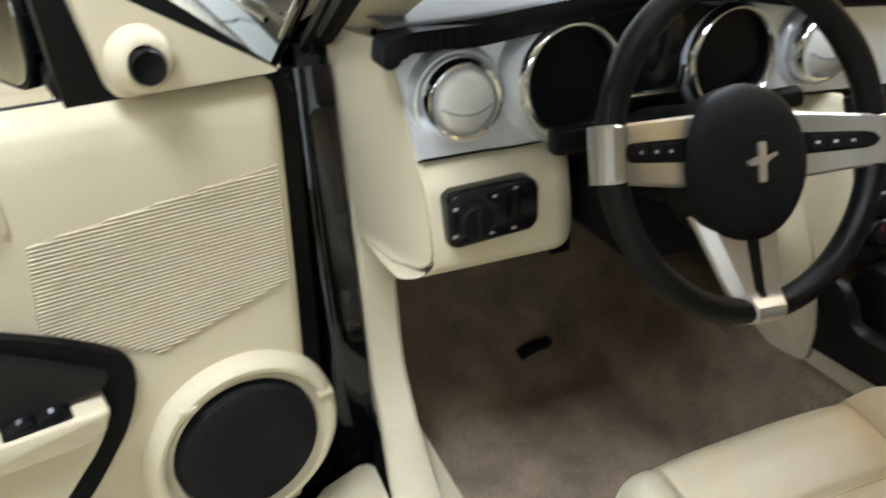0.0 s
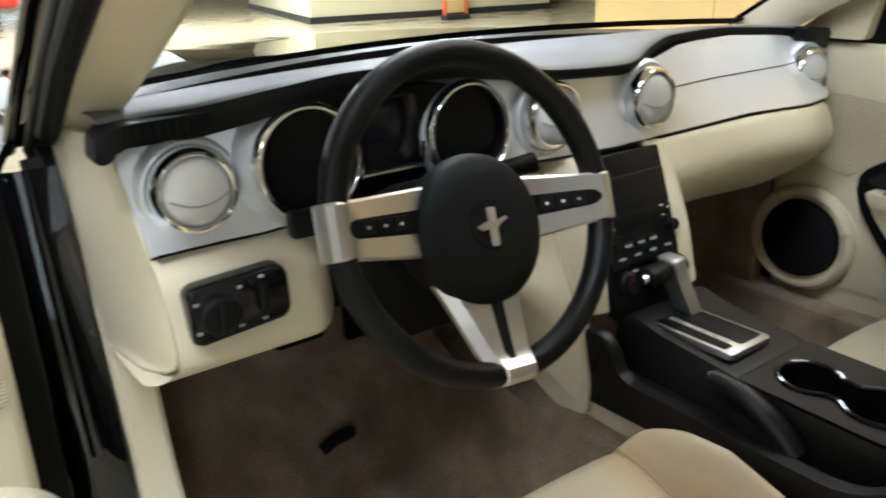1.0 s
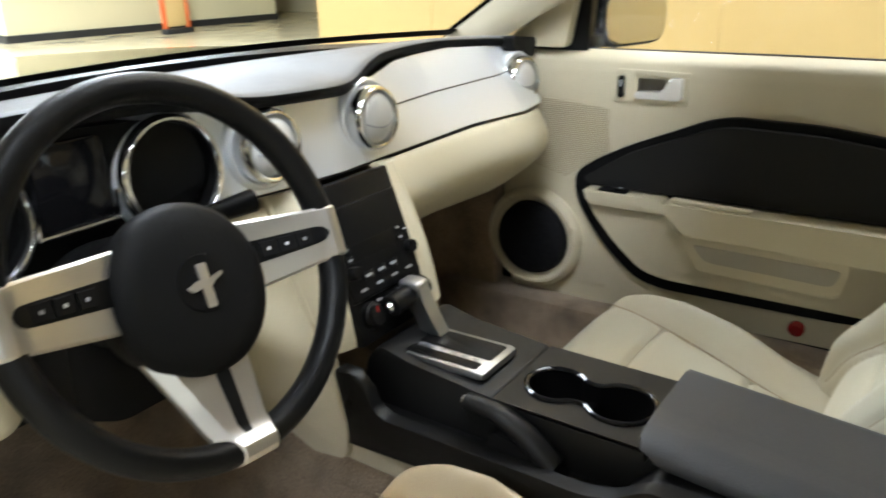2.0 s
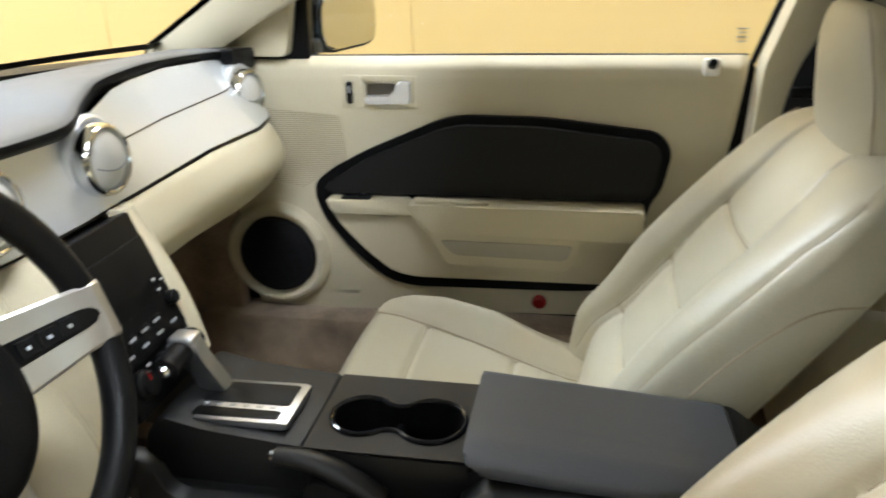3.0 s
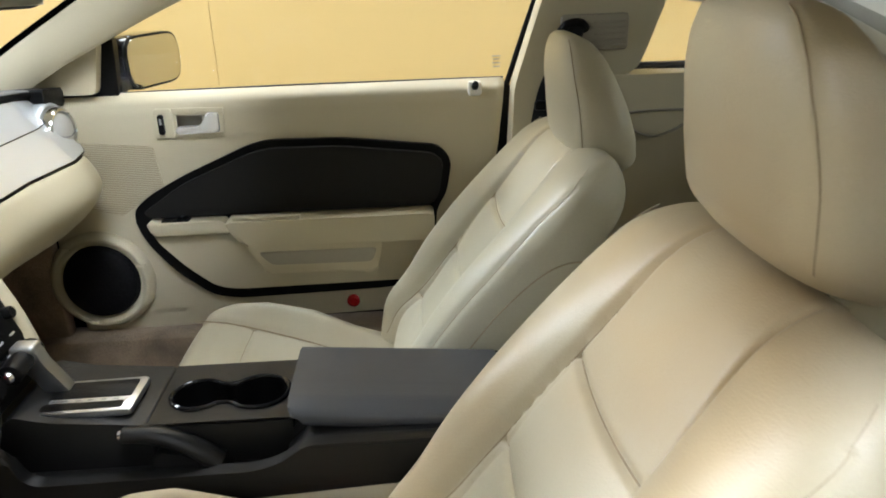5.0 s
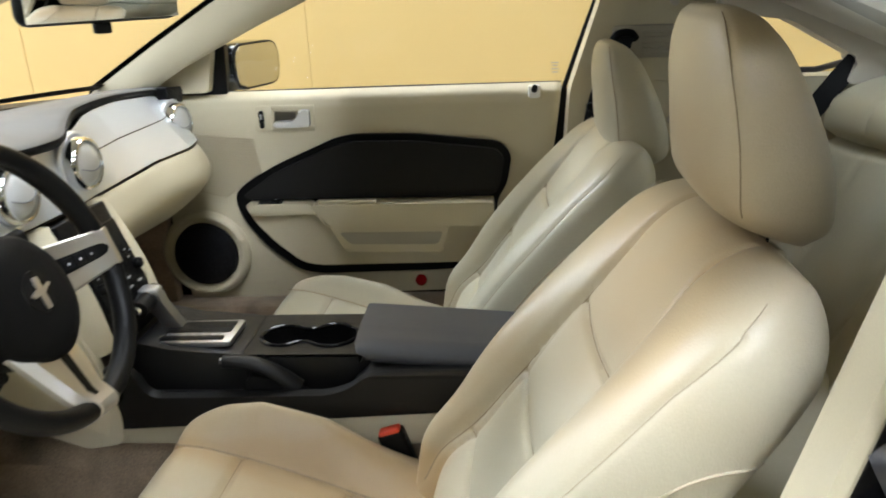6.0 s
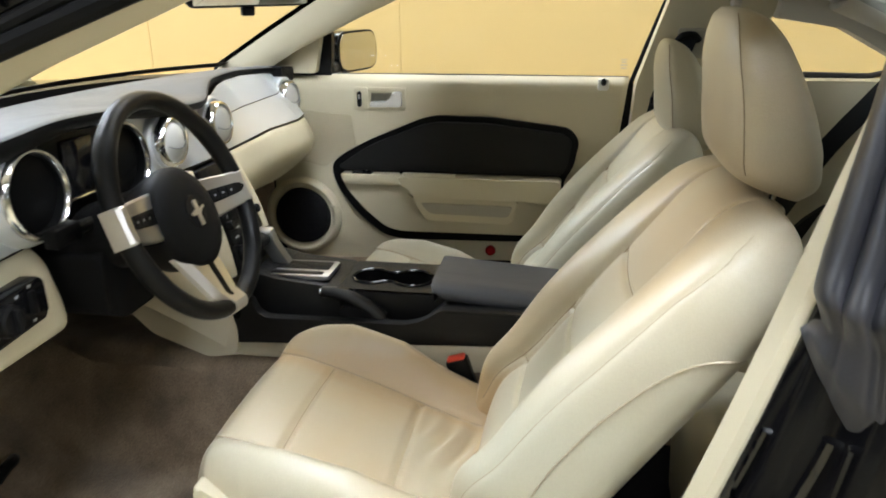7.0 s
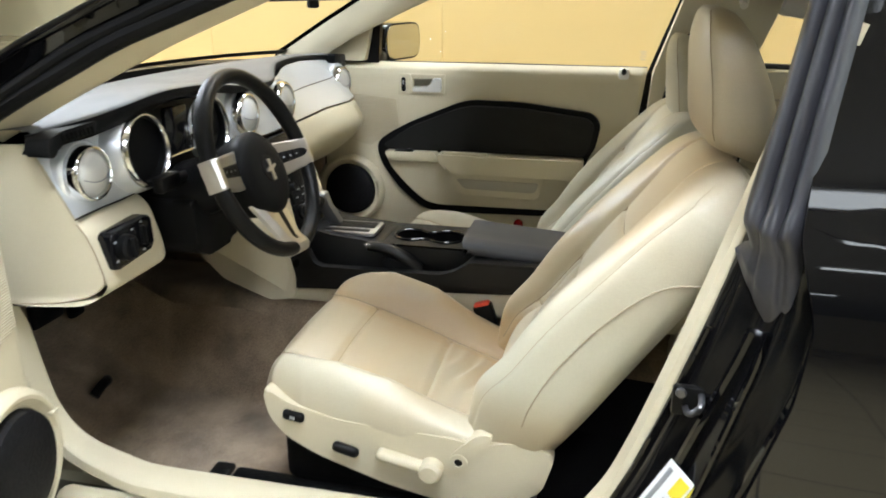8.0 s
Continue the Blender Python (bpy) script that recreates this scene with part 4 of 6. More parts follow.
    mir = part("wing_mirror", plate(0.106, 0.106, 0.931, 1.054, -0.008, 0.075, 0.045, 0.024), PAINT, d, "gloss black wing mirror")
    part("mirror_rim", plate(0.104, 0.105, 0.933, 1.053, -0.0125, -0.006, 0.044, 0.002), BLACK, mir)
    part("mirror_glass", plate(0.098, 0.100, 0.938, 1.048, -0.0145, -0.0105, 0.040, 0.0008), MIRROR_TINT, mir, "mirror reflecting the yellow wall")
    part("mirror_foot", rbox(min(s * 0.745, s * 0.83), max(s * 0.745, s * 0.83), 0.095, 0.15, 0.935, 0.966, 0.010), BLACK, mir)
    return d


right_door = door(1, "closed coupe door with cream panel and black insert")
left_door = door(-1, "wide open coupe door with cream panel and black insert")
left_door.rotation_euler = (0, 0, radians(-78))
left_door.location += Vector((0.014, -0.021, 0))

# ---- dashboard ----
dash = thing("dashboard", (0, 0.3, 0.65), "charcoal and cream dashboard with satin silver fascia", "dashboard")


def face_y(x, z):
    """Depth of the silver fascia: nearly upright by the driver, leaning away on the passenger's side."""
    base = lerp([(-0.72, 0.180), (-0.60, 0.183), (-0.30, 0.168), (-0.08, 0.150), (0.10, 0.148), (0.35, 0.135), (0.52, 0.128), (0.62, 0.150), (0.69, 0.185)], x)
    tilt = lerp([(-0.69, 0.45), (-0.60, 0.22), (-0.50, 0.08), (-0.20, 0.10), (0.10, 0.25), (0.30, 0.70), (0.55, 0.85), (0.69, 0.6)], x)
    return base + tilt * (z - 0.842)


def face_bottom(x):
    return lerp([(-0.72, 0.829), (-0.55, 0.827), (-0.20, 0.848), (0.02, 0.842), (0.35, 0.850), (0.69, 0.840)], x)


def face_top(x):
    return lerp([(-0.72, 0.940), (-0.60, 0.950), (-0.50, 0.972), (-0.40, 0.985), (-0.28, 0.982), (-0.18, 0.966), (-0.10, 0.959), (0.03, 0.951), (0.09, 0.954), (0.15, 0.962), (0.22, 0.971), (0.40, 0.972), (0.56, 0.960), (0.69, 0.945)], x)


LIP = [(-0.72, 0.215, 0.968), (-0.669, 0.200, 0.973), (-0.60, 0.175, 0.981), (-0.532, 0.152, 0.993), (-0.43, 0.142, 1.003), (-0.30, 0.138, 0.997), (-0.20, 0.136, 0.984), (-0.121, 0.138, 0.973), (0.01, 0.145, 0.966),
       (0.06, 0.155, 0.969), (0.10, 0.172, 0.977), (0.15, 0.192, 0.985), (0.205, 0.210, 0.989), (0.30, 0.222, 0.990), (0.40, 0.228, 0.987), (0.57, 0.228, 0.974), (0.64, 0.212, 0.965), (0.71, 0.21, 0.955)]


def fascia_fn(u, v):
    x = -0.679 - 0.010 * v * (1 - u) ** 8 + 1.354 * u
    z0, z1 = face_bottom(x), face_top(x)
    z = z0 + (z1 - z0) * v
    return (x, face_y(x, z), z)


vs = [fascia_fn(i / 219, j / 39) for i in range(220) for j in range(40)]
fs = []
for f in grid_faces(220, 40):
    cx, cz = sum(vs[q][0] for q in f) / 4, sum(vs[q][2] for q in f) / 4
    hole = min(math.hypot(cx + 0.493, cz - 0.900), math.hypot(cx + 0.262, cz - 0.900)) < 0.064 or (-0.49 < cx < -0.26 and cz > 0.868)
    if not hole:
        fs.append(f)
sheet_part("fascia", vs, fs, SILVER, dash, "satin silver dashboard fascia")
line = [(x, face_y(x, face_bottom(x)) - 0.0005, face_bottom(x) - 0.0022) for x in np.linspace(-0.679, 0.672, 60)]
part("fascia_joint", tube(line, 0.0011, 6), BLACK, dash)
line = [(x, face_y(x, 0.911) - 0.0006, 0.911) for x in np.linspace(0.14, 0.60, 30)]
part("glovebox_joint", tube(line, 0.0012, 6), BLACK, dash)


LIPS = [p for p in smooth_line(LIP, 8)]


def pad_edge(x):
    """Rear edge of the top pad, with a raised brow before each occupant."""
    return lerp([(p.x, p.y) for p in LIPS], x), lerp([(p.x, p.z) for p in LIPS], x)


def pad_fn(u, v):
    x = -0.70 + 1.40 * v
    y0, z0 = pad_edge(x)
    y1, z1 = 0.505 - 0.15 * (x / 0.70) ** 2, 0.964
    if u < 0.15:
        a = u / 0.15
        t = face_top(x)
        return (x, y0 + 0.012 - 0.014 * math.sin(a * math.pi / 2) + 0.004 * a, t + (z0 - t) * a)
    a = (u - 0.15) / 0.85
    return (x, y0 + 0.002 + (y1 - y0) * a, z0 + (z1 - z0) * a ** 0.8 + 0.006 * math.sin(math.pi * a ** 0.5))


shell("top_pad", pad_fn, 44, 120, PAD, dash, "charcoal grained top pad")


def lip_fn(u, v):
    x = -0.705 + 1.41 * v
    y0, z0 = pad_edge(x)
    t = face_top(x) - 0.004
    return (x, y0 - 0.004 * math.sin(math.pi * u) + 0.010 * (1 - u), t + (z0 - t - 0.001) * u)


shell("pad_lip", lip_fn, 6, 120, BLACK_SOFT, dash, "black edge of the top pad", thick=(0, 0.01, 0))
part("pad_lining", prism([(-0.69, 0.29), (0.69, 0.29), (0.60, 0.38), (0.0, 0.48), (-0.60, 0.38)], 0.80, 0.955, "z"), BLACK, dash)
# side demister by the driver's pillar
dem = part("demister", prism(rounded([(-0.712, 0.964), (-0.716, 0.936), (-0.701, 0.934), (-0.690, 0.950), (-0.600, 0.953), (-0.590, 0.974), (-0.68, 0.972)], 0.006), 0.172, 0.215, "y", 0.005), BLACK_SOFT, dash, "black side demister outlet")
for k in range(8):
    part("slat", rbox(-0.682 + 0.010 * k, -0.679 + 0.010 * k, 0.168, 0.174, 0.955, 0.968, 0.001, 1), BLACK_SOFT, dem)
part("demister", prism(rounded([(0.60, 0.945), (0.69, 0.925), (0.695, 0.965), (0.60, 0.975)], 0.008), 0.20, 0.27, "y", 0.005), BLACK, dash, "black side demister outlet")


def vent(x, y, z, yaw):
    where = Vector((x, y, z))
    ahead = Vector((math.sin(radians(yaw)), -math.cos(radians(yaw)), 0.05))
    m = aim(where, ahead)
    v = part("air_vent", lathe([(0.060, -0.030), (0.0595, -0.002), (0.058, 0.003), (0.0545, 0.006), (0.0510, 0.005), (0.0490, 0.0)], m, 56), SILVER, dash, "round air vent with a chrome ring")
    part("chrome_ring", lathe([(0.0495, 0.0), (0.0485, 0.014), (0.0470, 0.0225), (0.0445, 0.0260), (0.0420, 0.0265), (0.0400, 0.0250), (0.0385, 0.020), (0.0375, 0.006)], m, 56), CHROME, v)
    part("vent_ball", lathe([(0.0, 0.0335), (0.012, 0.0327), (0.026, 0.0290), (0.034, 0.0245), (0.0378, 0.019), (0.038, 0.004)], m, 48), VENT_FACE, v)
    pts = []
    for i in range(15):
        a = -1 + 2 * i / 14
        px, py = 0.032 * a, -0.013 + 0.009 * a * a
        pts.append(m @ Vector((px, py, 0.0335 - 6.8 * (px * px + py * py) + 0.0008)))
    part("vane_slot", tube(pts, 0.0011, 6), LABEL_GREY, v)


vent(-0.620, 0.196, 0.8885, 0)
vent(-0.123, 0.160, 0.908, 0)
vent(0.089, 0.163, 0.906, 0)
vent(0.611, 0.200, 0.887, -8)

# instrument cluster
clu = [(-0.545, 0.885), (-0.540, 0.93), (-0.515, 0.962), (-0.42, 0.978), (-0.24, 0.966), (-0.222, 0.945), (-0.206, 0.90), (-0.215, 0.868), (-0.26, 0.838), (-0.50, 0.836), (-0.550, 0.848)]
part("cluster_housing", prism(rounded(clu, 0.02), 0.166, 0.26, "y", 0.006), GAUGE, dash, "black instrument cluster housing")
for cx, rad in ((-0.493, 0.067), (-0.262, 0.067)):
    m = aim((cx, 0.196, 0.900), (0, -1, 0.10))
    gauge = part("gauge", lathe([(rad + 0.003, 0.0), (rad + 0.002, 0.036), (rad - 0.000, 0.045), (rad - 0.003, 0.0485), (rad - 0.006, 0.0485), (rad - 0.0085, 0.045), (rad - 0.009, 0.040)], m, 64), CHROME, dash, "chrome-ringed round gauge, unlit")
    part("gauge_tube", lathe([(rad - 0.009, 0.041), (rad - 0.010, 0.0)], m, 64), GAUGE, gauge)
    part("gauge_cowl", lathe([(rad + 0.016, -0.012), (rad + 0.011, 0.012), (rad + 0.006, 0.030), (rad + 0.002, 0.038)], m, 64), SILVER, gauge, "silver bezel round the gauge")
    part("dial", lathe([(0.0, 0.006), (rad - 0.010, 0.006)], m, 48), GAUGE, gauge, "black gauge dial")
    part("needle", tube([m @ Vector((0, 0, 0.01)), m @ Vector((-0.022, -0.028, 0.01))], 0.0011, 6), RED, gauge)
    part("needle_cap", lathe([(0, 0.014), (0.006, 0.013), (0.007, 0.006)], m, 20), BLACK, gauge)
    for k in range(17):
        a = math.radians(225 - 270 * k / 16)
        p0 = m @ Vector((-0.042 * math.cos(a), 0.042 * math.sin(a), 0.0075))
        p1 = m @ Vector((-(0.049 + 0.003 * (k % 2 == 0)) * math.cos(a), (0.049 + 0.003 * (k % 2 == 0)) * math.sin(a), 0.0075))
        part("tick", tube([p0, p1], 0.0006, 4), LABEL_GREY, gauge)
screen = part("message_screen", prism(rounded([(-0.422, 0.876), (-0.338, 0.876), (-0.342, 0.966), (-0.418, 0.966)], 0.006), 0.158, 0.168, "y", 0.003), PIANO, dash, "dark message screen between the gauges")
part("screen_rim", tube([(-0.426, 0.157, 0.905), (-0.424, 0.157, 0.874), (-0.336, 0.157, 0.874), (-0.334, 0.157, 0.905)], 0.003, 8), CHROME, screen)


# cream knee panel on the driver's side
KP = smooth_line([(0, 0.186, 0.823), (0, 0.160, 0.800), (0, 0.148, 0.765), (0, 0.138, 0.725), (0, 0.140, 0.700), (0, 0.165, 0.688), (0, 0.25, 0.680), (0, 0.34, 0.68)], 5)
KNEE_EDGE = [(0.0, -0.680), (0.35, -0.676), (0.50, -0.677), (0.60, -0.690), (0.72, -0.712), (1.0, -0.714)]


def knee_fn(x0, x1, round_in):
    def fn(u, v):
        p = KP[min(int(round(v * (len(KP) - 1))), len(KP) - 1)]
        x = lerp(KNEE_EDGE, v) if round_in > 0 else x0
        x += (x1 - x) * u
        edge = max(0, 1 - (x1 - x) / 0.05) if round_in > 0 else 0
        if round_in < 0:
            # sweeps down into the side of the centre stack
            z = 0.823 - 0.353 * v
            return (x, p.y + (lerp([(0.47, 0.066), (0.52, 0.058), (0.62, 0.082), (0.835, 0.172)], z) - p.y) * u ** 2, p.z + (z - p.z) * u ** 2)
        return (x, p.y + 0.05 * edge ** 2, p.z)
    return fn


# end cap of the dashboard: its front edge (z, x, y), swept back and outwards to the door
CAP = [(0.680, -0.713, 0.30), (0.684, -0.700, 0.215), (0.692, -0.685, 0.172), (0.700, -0.680, 0.156), (0.712, -0.677, 0.143), (0.730, -0.676, 0.1405), (0.765, -0.676, 0.149), (0.800, -0.678, 0.161), (0.827, -0.680, 0.179), (0.870, -0.684, 0.198), (0.915, -0.689, 0.218), (0.950, -0.692, 0.232)]


def cap_fn(u, v):
    k = v * (len(CAP) - 1)
    i = min(int(k), len(CAP) - 2)
    z, x, y = (CAP[i][n] + (CAP[i + 1][n] - CAP[i][n]) * (k - i) for n in range(3))
    return (x + (-0.717 - x) * (1 - (1 - u) ** 1.6), y + (0.385 - y) * u, z)


shell("knee_panel", knee_fn(-0.680, -0.462, 1), 40, len(KP), TRIM, dash, "cream knee panel under the silver fascia")
shell("knee_panel", knee_fn(-0.280, -0.120, -1), 30, len(KP), TRIM, dash, "cream knee panel under the silver fascia")
part("dash_core", rbox(-0.685, 0.655, 0.40, 0.79, 0.68, 0.865, 0.01), BLACK, dash)
part("under_dash", rbox(-0.69, 0.66, 0.30, 0.78, 0.66, 0.70, 0.01), BLACK, dash)
for x, y in ((-0.60, 0.26), (-0.50, 0.27), (-0.44, 0.3)):
    part("under_clip", rbox(x - 0.03, x + 0.03, y - 0.03, y + 0.03, 0.655, 0.685, 0.006), BLACK, dash)
shell("end_cap", cap_fn, 24, 60, TRIM, dash, "cream dashboard end cap", thick=(0.008, 0, 0))
part("cap_joint", tube([Vector(cap_fn(0.004, v)) + Vector((-0.0004, -0.0006, 0)) for v in np.linspace(0.0, 0.70, 50)], 0.0010, 6), SEAM, dash)

# lamp switch panel
sw = part("lamp_switch_panel", prism(rounded([(-0.661, 0.797), (-0.548, 0.802), (-0.546, 0.740), (-0.661, 0.732)], 0.010, 4), 0.128, 0.156, "y", 0.004), PIANO, dash, "black lamp switch panel")
m = aim((-0.632, 0.128, 0.767), (0, -1, 0.05))
part("lamp_knob", lathe([(0.023, 0.0), (0.022, 0.014), (0.018, 0.017), (0.0, 0.017)], m, 32), BLACK, sw)
part("knob_grip", rbox(-0.0035, 0.0035, -0.017, 0.017, 0.016, 0.025, 0.002, 2, m=m), BLACK_SOFT, sw)
m = aim((-0.578, 0.128, 0.772), (0, -1, 0.05))
part("dimmer_wheel", rbox(-0.006, 0.006, -0.017, 0.017, -0.002, 0.007, 0.003, 2, m=m), BLACK, sw)
for dx, dz in ((-0.653, 0.782), (-0.653, 0.748), (-0.606, 0.744), (-0.604, 0.790), (-0.578, 0.796), (-0.578, 0.745)):
    part("icon", rbox(dx - 0.003, dx + 0.003, 0.1272, 0.1282, dz - 0.0018, dz + 0.0018, 0), ICON, sw)


# passenger side lower dash
GP = smooth_line([(0, 0.0, 0.0), (0, -0.012, -0.012), (0, -0.028, -0.05), (0, -0.020, -0.085), (0, 0.02, -0.125), (0, 0.09, -0.172), (0, 0.14, -0.186), (0, 0.24, -0.18)], 5)


def glove_fn(u, v):
    x = 0.075 + 0.60 * u
    p = GP[min(int(round(v * (len(GP) - 1))), len(GP) - 1)]
    end = max(0, (x - 0.58) / 0.095)
    z0 = face_bottom(x) - 0.006
    return (x, face_y(x, z0) + 0.002 + p.y + 0.10 * end ** 2.2, z0 + p.z * (1 - 0.12 * end))


shell("glovebox", glove_fn, 50, len(GP), TRIM, dash, "cream glovebox front under the fascia")
part("glovebox_back", rbox(0.09, 0.66, 0.30, 0.36, 0.66, 0.84, 0.01), BLACK, dash)

# centre stack


def stack_pt(u, v, lift=0.0):
    """On the sloping face: u across -1..1, v from the top down."""
    y = 0.132 - 0.075 * v - 0.012 * math.sin(math.pi * v)
    z = 0.842 - 0.215 * v
    w = 0.078 + 0.004 * v
    return Vector((-0.002 + w * u, y - lift * 0.94, z + lift * 0.33))


def stack_box(name, u0, u1, v0, v1, lift0, lift1, r, mat, parent, label=""):
    c = stack_pt((u0 + u1) / 2, (v0 + v1) / 2)
    w, h = abs(u1 - u0) * 0.08 / 2, abs(v1 - v0) * 0.228 / 2
    m = aim(c, (0, -0.94, 0.33))
    return part(name, rbox(-w, w, -h, h, lift0, lift1, r, 2, m=m), mat, parent, label)


stack = thing("centre_stack", (0, 0.12, 0.62), "black radio and climate control stack with pale buttons", "centre stack")
stack_box("stack_face", -1, 1, 0, 1, -0.05, 0.0, 0.004, BLACK, stack)
pan = stack_box("warning_panel", -0.9, 0.9, 0.02, 0.12, -0.002, 0.004, 0.002, BLACK, stack)
for i in range(4):
    stack_box("button", -0.82 + 0.42 * i, -0.46 + 0.42 * i, 0.035, 0.105, 0.002, 0.007, 0.002, BLACK_SOFT, pan)
radio = stack_box("radio", -0.94, 0.94, 0.15, 0.735, -0.002, 0.005, 0.003, BLACK, stack, "black car radio")
stack_box("disc_slot", -0.60, 0.60, 0.268, 0.284, 0.003, 0.0056, 0.001, GAUGE, radio)
for u0, u1 in ((-0.66, -0.44), (0.40, 0.62)):
    stack_box("button_mark", u0, u1, 0.286, 0.294, 0.003, 0.0058, 0, ICON, radio)
for vv in (0.205, 0.372):
    stack_box("radio_seam", -0.86, 0.86, vv, vv + 0.004, 0.003, 0.0056, 0, CONSOLE, radio)
stack_box("display", -0.62, 0.52, 0.395, 0.500, 0.003, 0.0054, 0.001, GAUGE, radio, "unlit radio display")
for uu, vv in ((0.74, 0.225), (0.74, 0.265), (0.66, 0.385), (0.84, 0.410), (0.66, 0.450), (-0.74, 0.385), (-0.74, 0.450)):
    b = stack_box("button", uu - 0.085, uu + 0.085, vv, vv + 0.042, 0.003, 0.0062, 0.0012, BLACK, radio)
    stack_box("button_mark", uu - 0.045, uu + 0.045, vv + 0.014, vv + 0.027, 0.0058, 0.0066, 0, ICON, b)
for row, (vv, centres) in enumerate(((0.575, (-0.42, -0.08, 0.26)), (0.650, (-0.62, -0.20, 0.22, 0.64)))):
    for uu in centres:
        b = stack_box("button", uu - 0.15, uu + 0.15, vv, vv + 0.052, 0.003, 0.0064, 0.0014, BLACK, radio)
        stack_box("button_mark", uu - 0.085, uu + 0.085, vv + 0.018, vv + 0.034, 0.0060, 0.0069, 0, ICON, b)
for uu in (-0.80, 0.80):
    m = aim(stack_pt(uu, 0.55, 0.005), (0, -0.94, 0.33))
    part("radio_knob", lathe([(0.010, 0), (0.0095, 0.010), (0.008, 0.012), (0, 0.012)], m, 24), BLACK, radio)
clim = stack_box("climate_panel", -0.94, 0.94, 0.755, 0.985, -0.002, 0.005, 0.003, BLACK, stack, "black climate control panel")
for uu, rr in ((-0.60, 0.020), (0.02, 0.017), (0.62, 0.020)):
    m = aim(stack_pt(uu, 0.850, 0.004), (0, -0.94, 0.33))
    k = part("climate_knob", lathe([(rr, 0), (rr * 0.95, 0.010), (rr * 0.75, 0.013), (rr * 0.7, 0.018), (0, 0.018)], m, 32), BLACK, clim)
    part("knob_ring", lathe([(rr * 1.06, 0.0), (rr * 1.10, 0.0022), (rr * 1.18, 0.0012)], m, 32), CONSOLE, k)
    part("knob_mark", rbox(-0.0012, 0.0012, rr * 0.2, rr * 0.65, 0.0175, 0.0188, 0, m=m), RED if uu < 0 else ICON, k)
for uu in (-0.3, 0.3, 0.86):
    stack_box("button_mark", uu - 0.06, uu + 0.06, 0.775, 0.788, 0.0045, 0.0058, 0, ICON, clim)

# cream cheeks beside the stack
for s, lab in ((-1, "cream cheek beside the centre stack"), (1, "pale silver-cream strip beside the centre stack")):
    def cheek(u, v, s=s):
        p = stack_pt(s * 1.0, v)
        q = Vector((s * (0.125 + 0.012 * v), p.y + (0.05 if s < 0 else 0.015), p.z - 0.006))
        a = p.lerp(q, u)
        a.y -= 0.010 * math.sin(math.pi * u)
        return a
    shell("stack_cheek", cheek, 10, 20, TRIM, stack, lab, thick=(0, 0.03, 0))
side = [(0.165, 0.835), (0.075, 0.62), (0.052, 0.52), (0.055, 0.466), (0.12, 0.455), (0.24, 0.50), (0.34, 0.60), (0.36, 0.835)]
part("stack_cheek", prism(rounded(side, 0.012), -0.124, -0.108, "x", 0.004), TRIM, stack, "cream side panel of the stack")
part("stack_cheek", prism(rounded(side, 0.012), 0.112, 0.130, "x", 0.004), TRIM_DARK, stack)

# ---- steering wheel ----
WC = Vector((-0.380, -0.016, 0.8635))
WA = radians(21.5)
WU, WV, WW = Vector((1, 0, 0)), Vector((0, math.sin(WA), math.cos(WA))), Vector((0, -math.cos(WA), math.sin(WA)))
WM = Matrix.Translation(WC) @ Matrix((WU, WV, WW)).transposed().to_4x4() @ Matrix.Rotation(radians(-5.5), 4, "Z")
wheel = thing("steering_wheel", WC, "black leather steering wheel with three satin silver spokes", "steering wheel")


def rim_bm():
    bm = bmesh.new()
    rings = []
    for i in range(120):
        a = 2 * math.pi * i / 120
        # palm swells at ten and two
        swell = 1 + 0.07 * (math.exp(-((a - 0.62) / 0.25) ** 2) + math.exp(-((a - math.pi + 0.62) / 0.25) ** 2))
        ring = []
        for j in range(16):
            b = 2 * math.pi * j / 16
            r = 0.173 + 0.0143 * swell * math.cos(b)
            ring.append(bm.verts.new(WM @ Vector((r * math.cos(a), r * math.sin(a), 0.0162 * swell * math.sin(b)))))
        rings.append(ring)
    for i in range(120):
        a, b = rings[i], rings[(i + 1) % 120]
        for j in range(16):
            h = (j + 1) % 16
            bm.faces.new((a[j], a[h], b[h], b[j]))
    return bm


part("rim", rim_bm(), WHEEL_LEATHER, wheel, "black leather-wrapped rim")
HM = WM @ Matrix.Translation((0.004, -0.014, -0.012))
hub = part("airbag_hub", lathe([(0.072, -0.055), (0.0805, -0.020), (0.0815, -0.006), (0.0795, 0.004), (0.072, 0.012), (0.055, 0.0170), (0.030, 0.0190), (0.0, 0.0190)], HM @ Matrix.Translation((0, -0.004, 0)) @ Matrix.Diagonal((1.0, 1.04, 1, 1)), 64), BLACK_SOFT, wheel, "round black airbag cover")
part("emblem_disc", lathe([(0.0275, 0.018), (0.0265, 0.0207), (0.0, 0.0207)], HM, 40), BLACK, hub)
# plain badge: an upright bar crossed by a slim slanted bar
part("badge_bar", prism(rounded([(-0.001, 0.004), (0.0095, 0.004), (0.0100, -0.038), (0.0005, -0.038)], 0.002), 0.0083, 0.0110, "z", 0.0006), SILVER_WARM, hub, "small satin badge")
badge = [(-0.016, -0.016), (-0.004, -0.011), (0.008, -0.012), (0.023, -0.007), (0.025, -0.010), (0.014, -0.015), (0.008, -0.020), (-0.002, -0.019), (-0.010, -0.021)]
part("badge_cross", prism(rounded(badge, 0.0015), 0.0085, 0.0117, "z", 0.0006), SILVER_WARM, hub)


def place_in_wheel(ob):
    ob.data.transform(Matrix.Translation(-WC) @ WM @ Matrix.Translation(WC))


for ob in list(hub.children):
    if ob.name.startswith("badge"):
        place_in_wheel(ob)


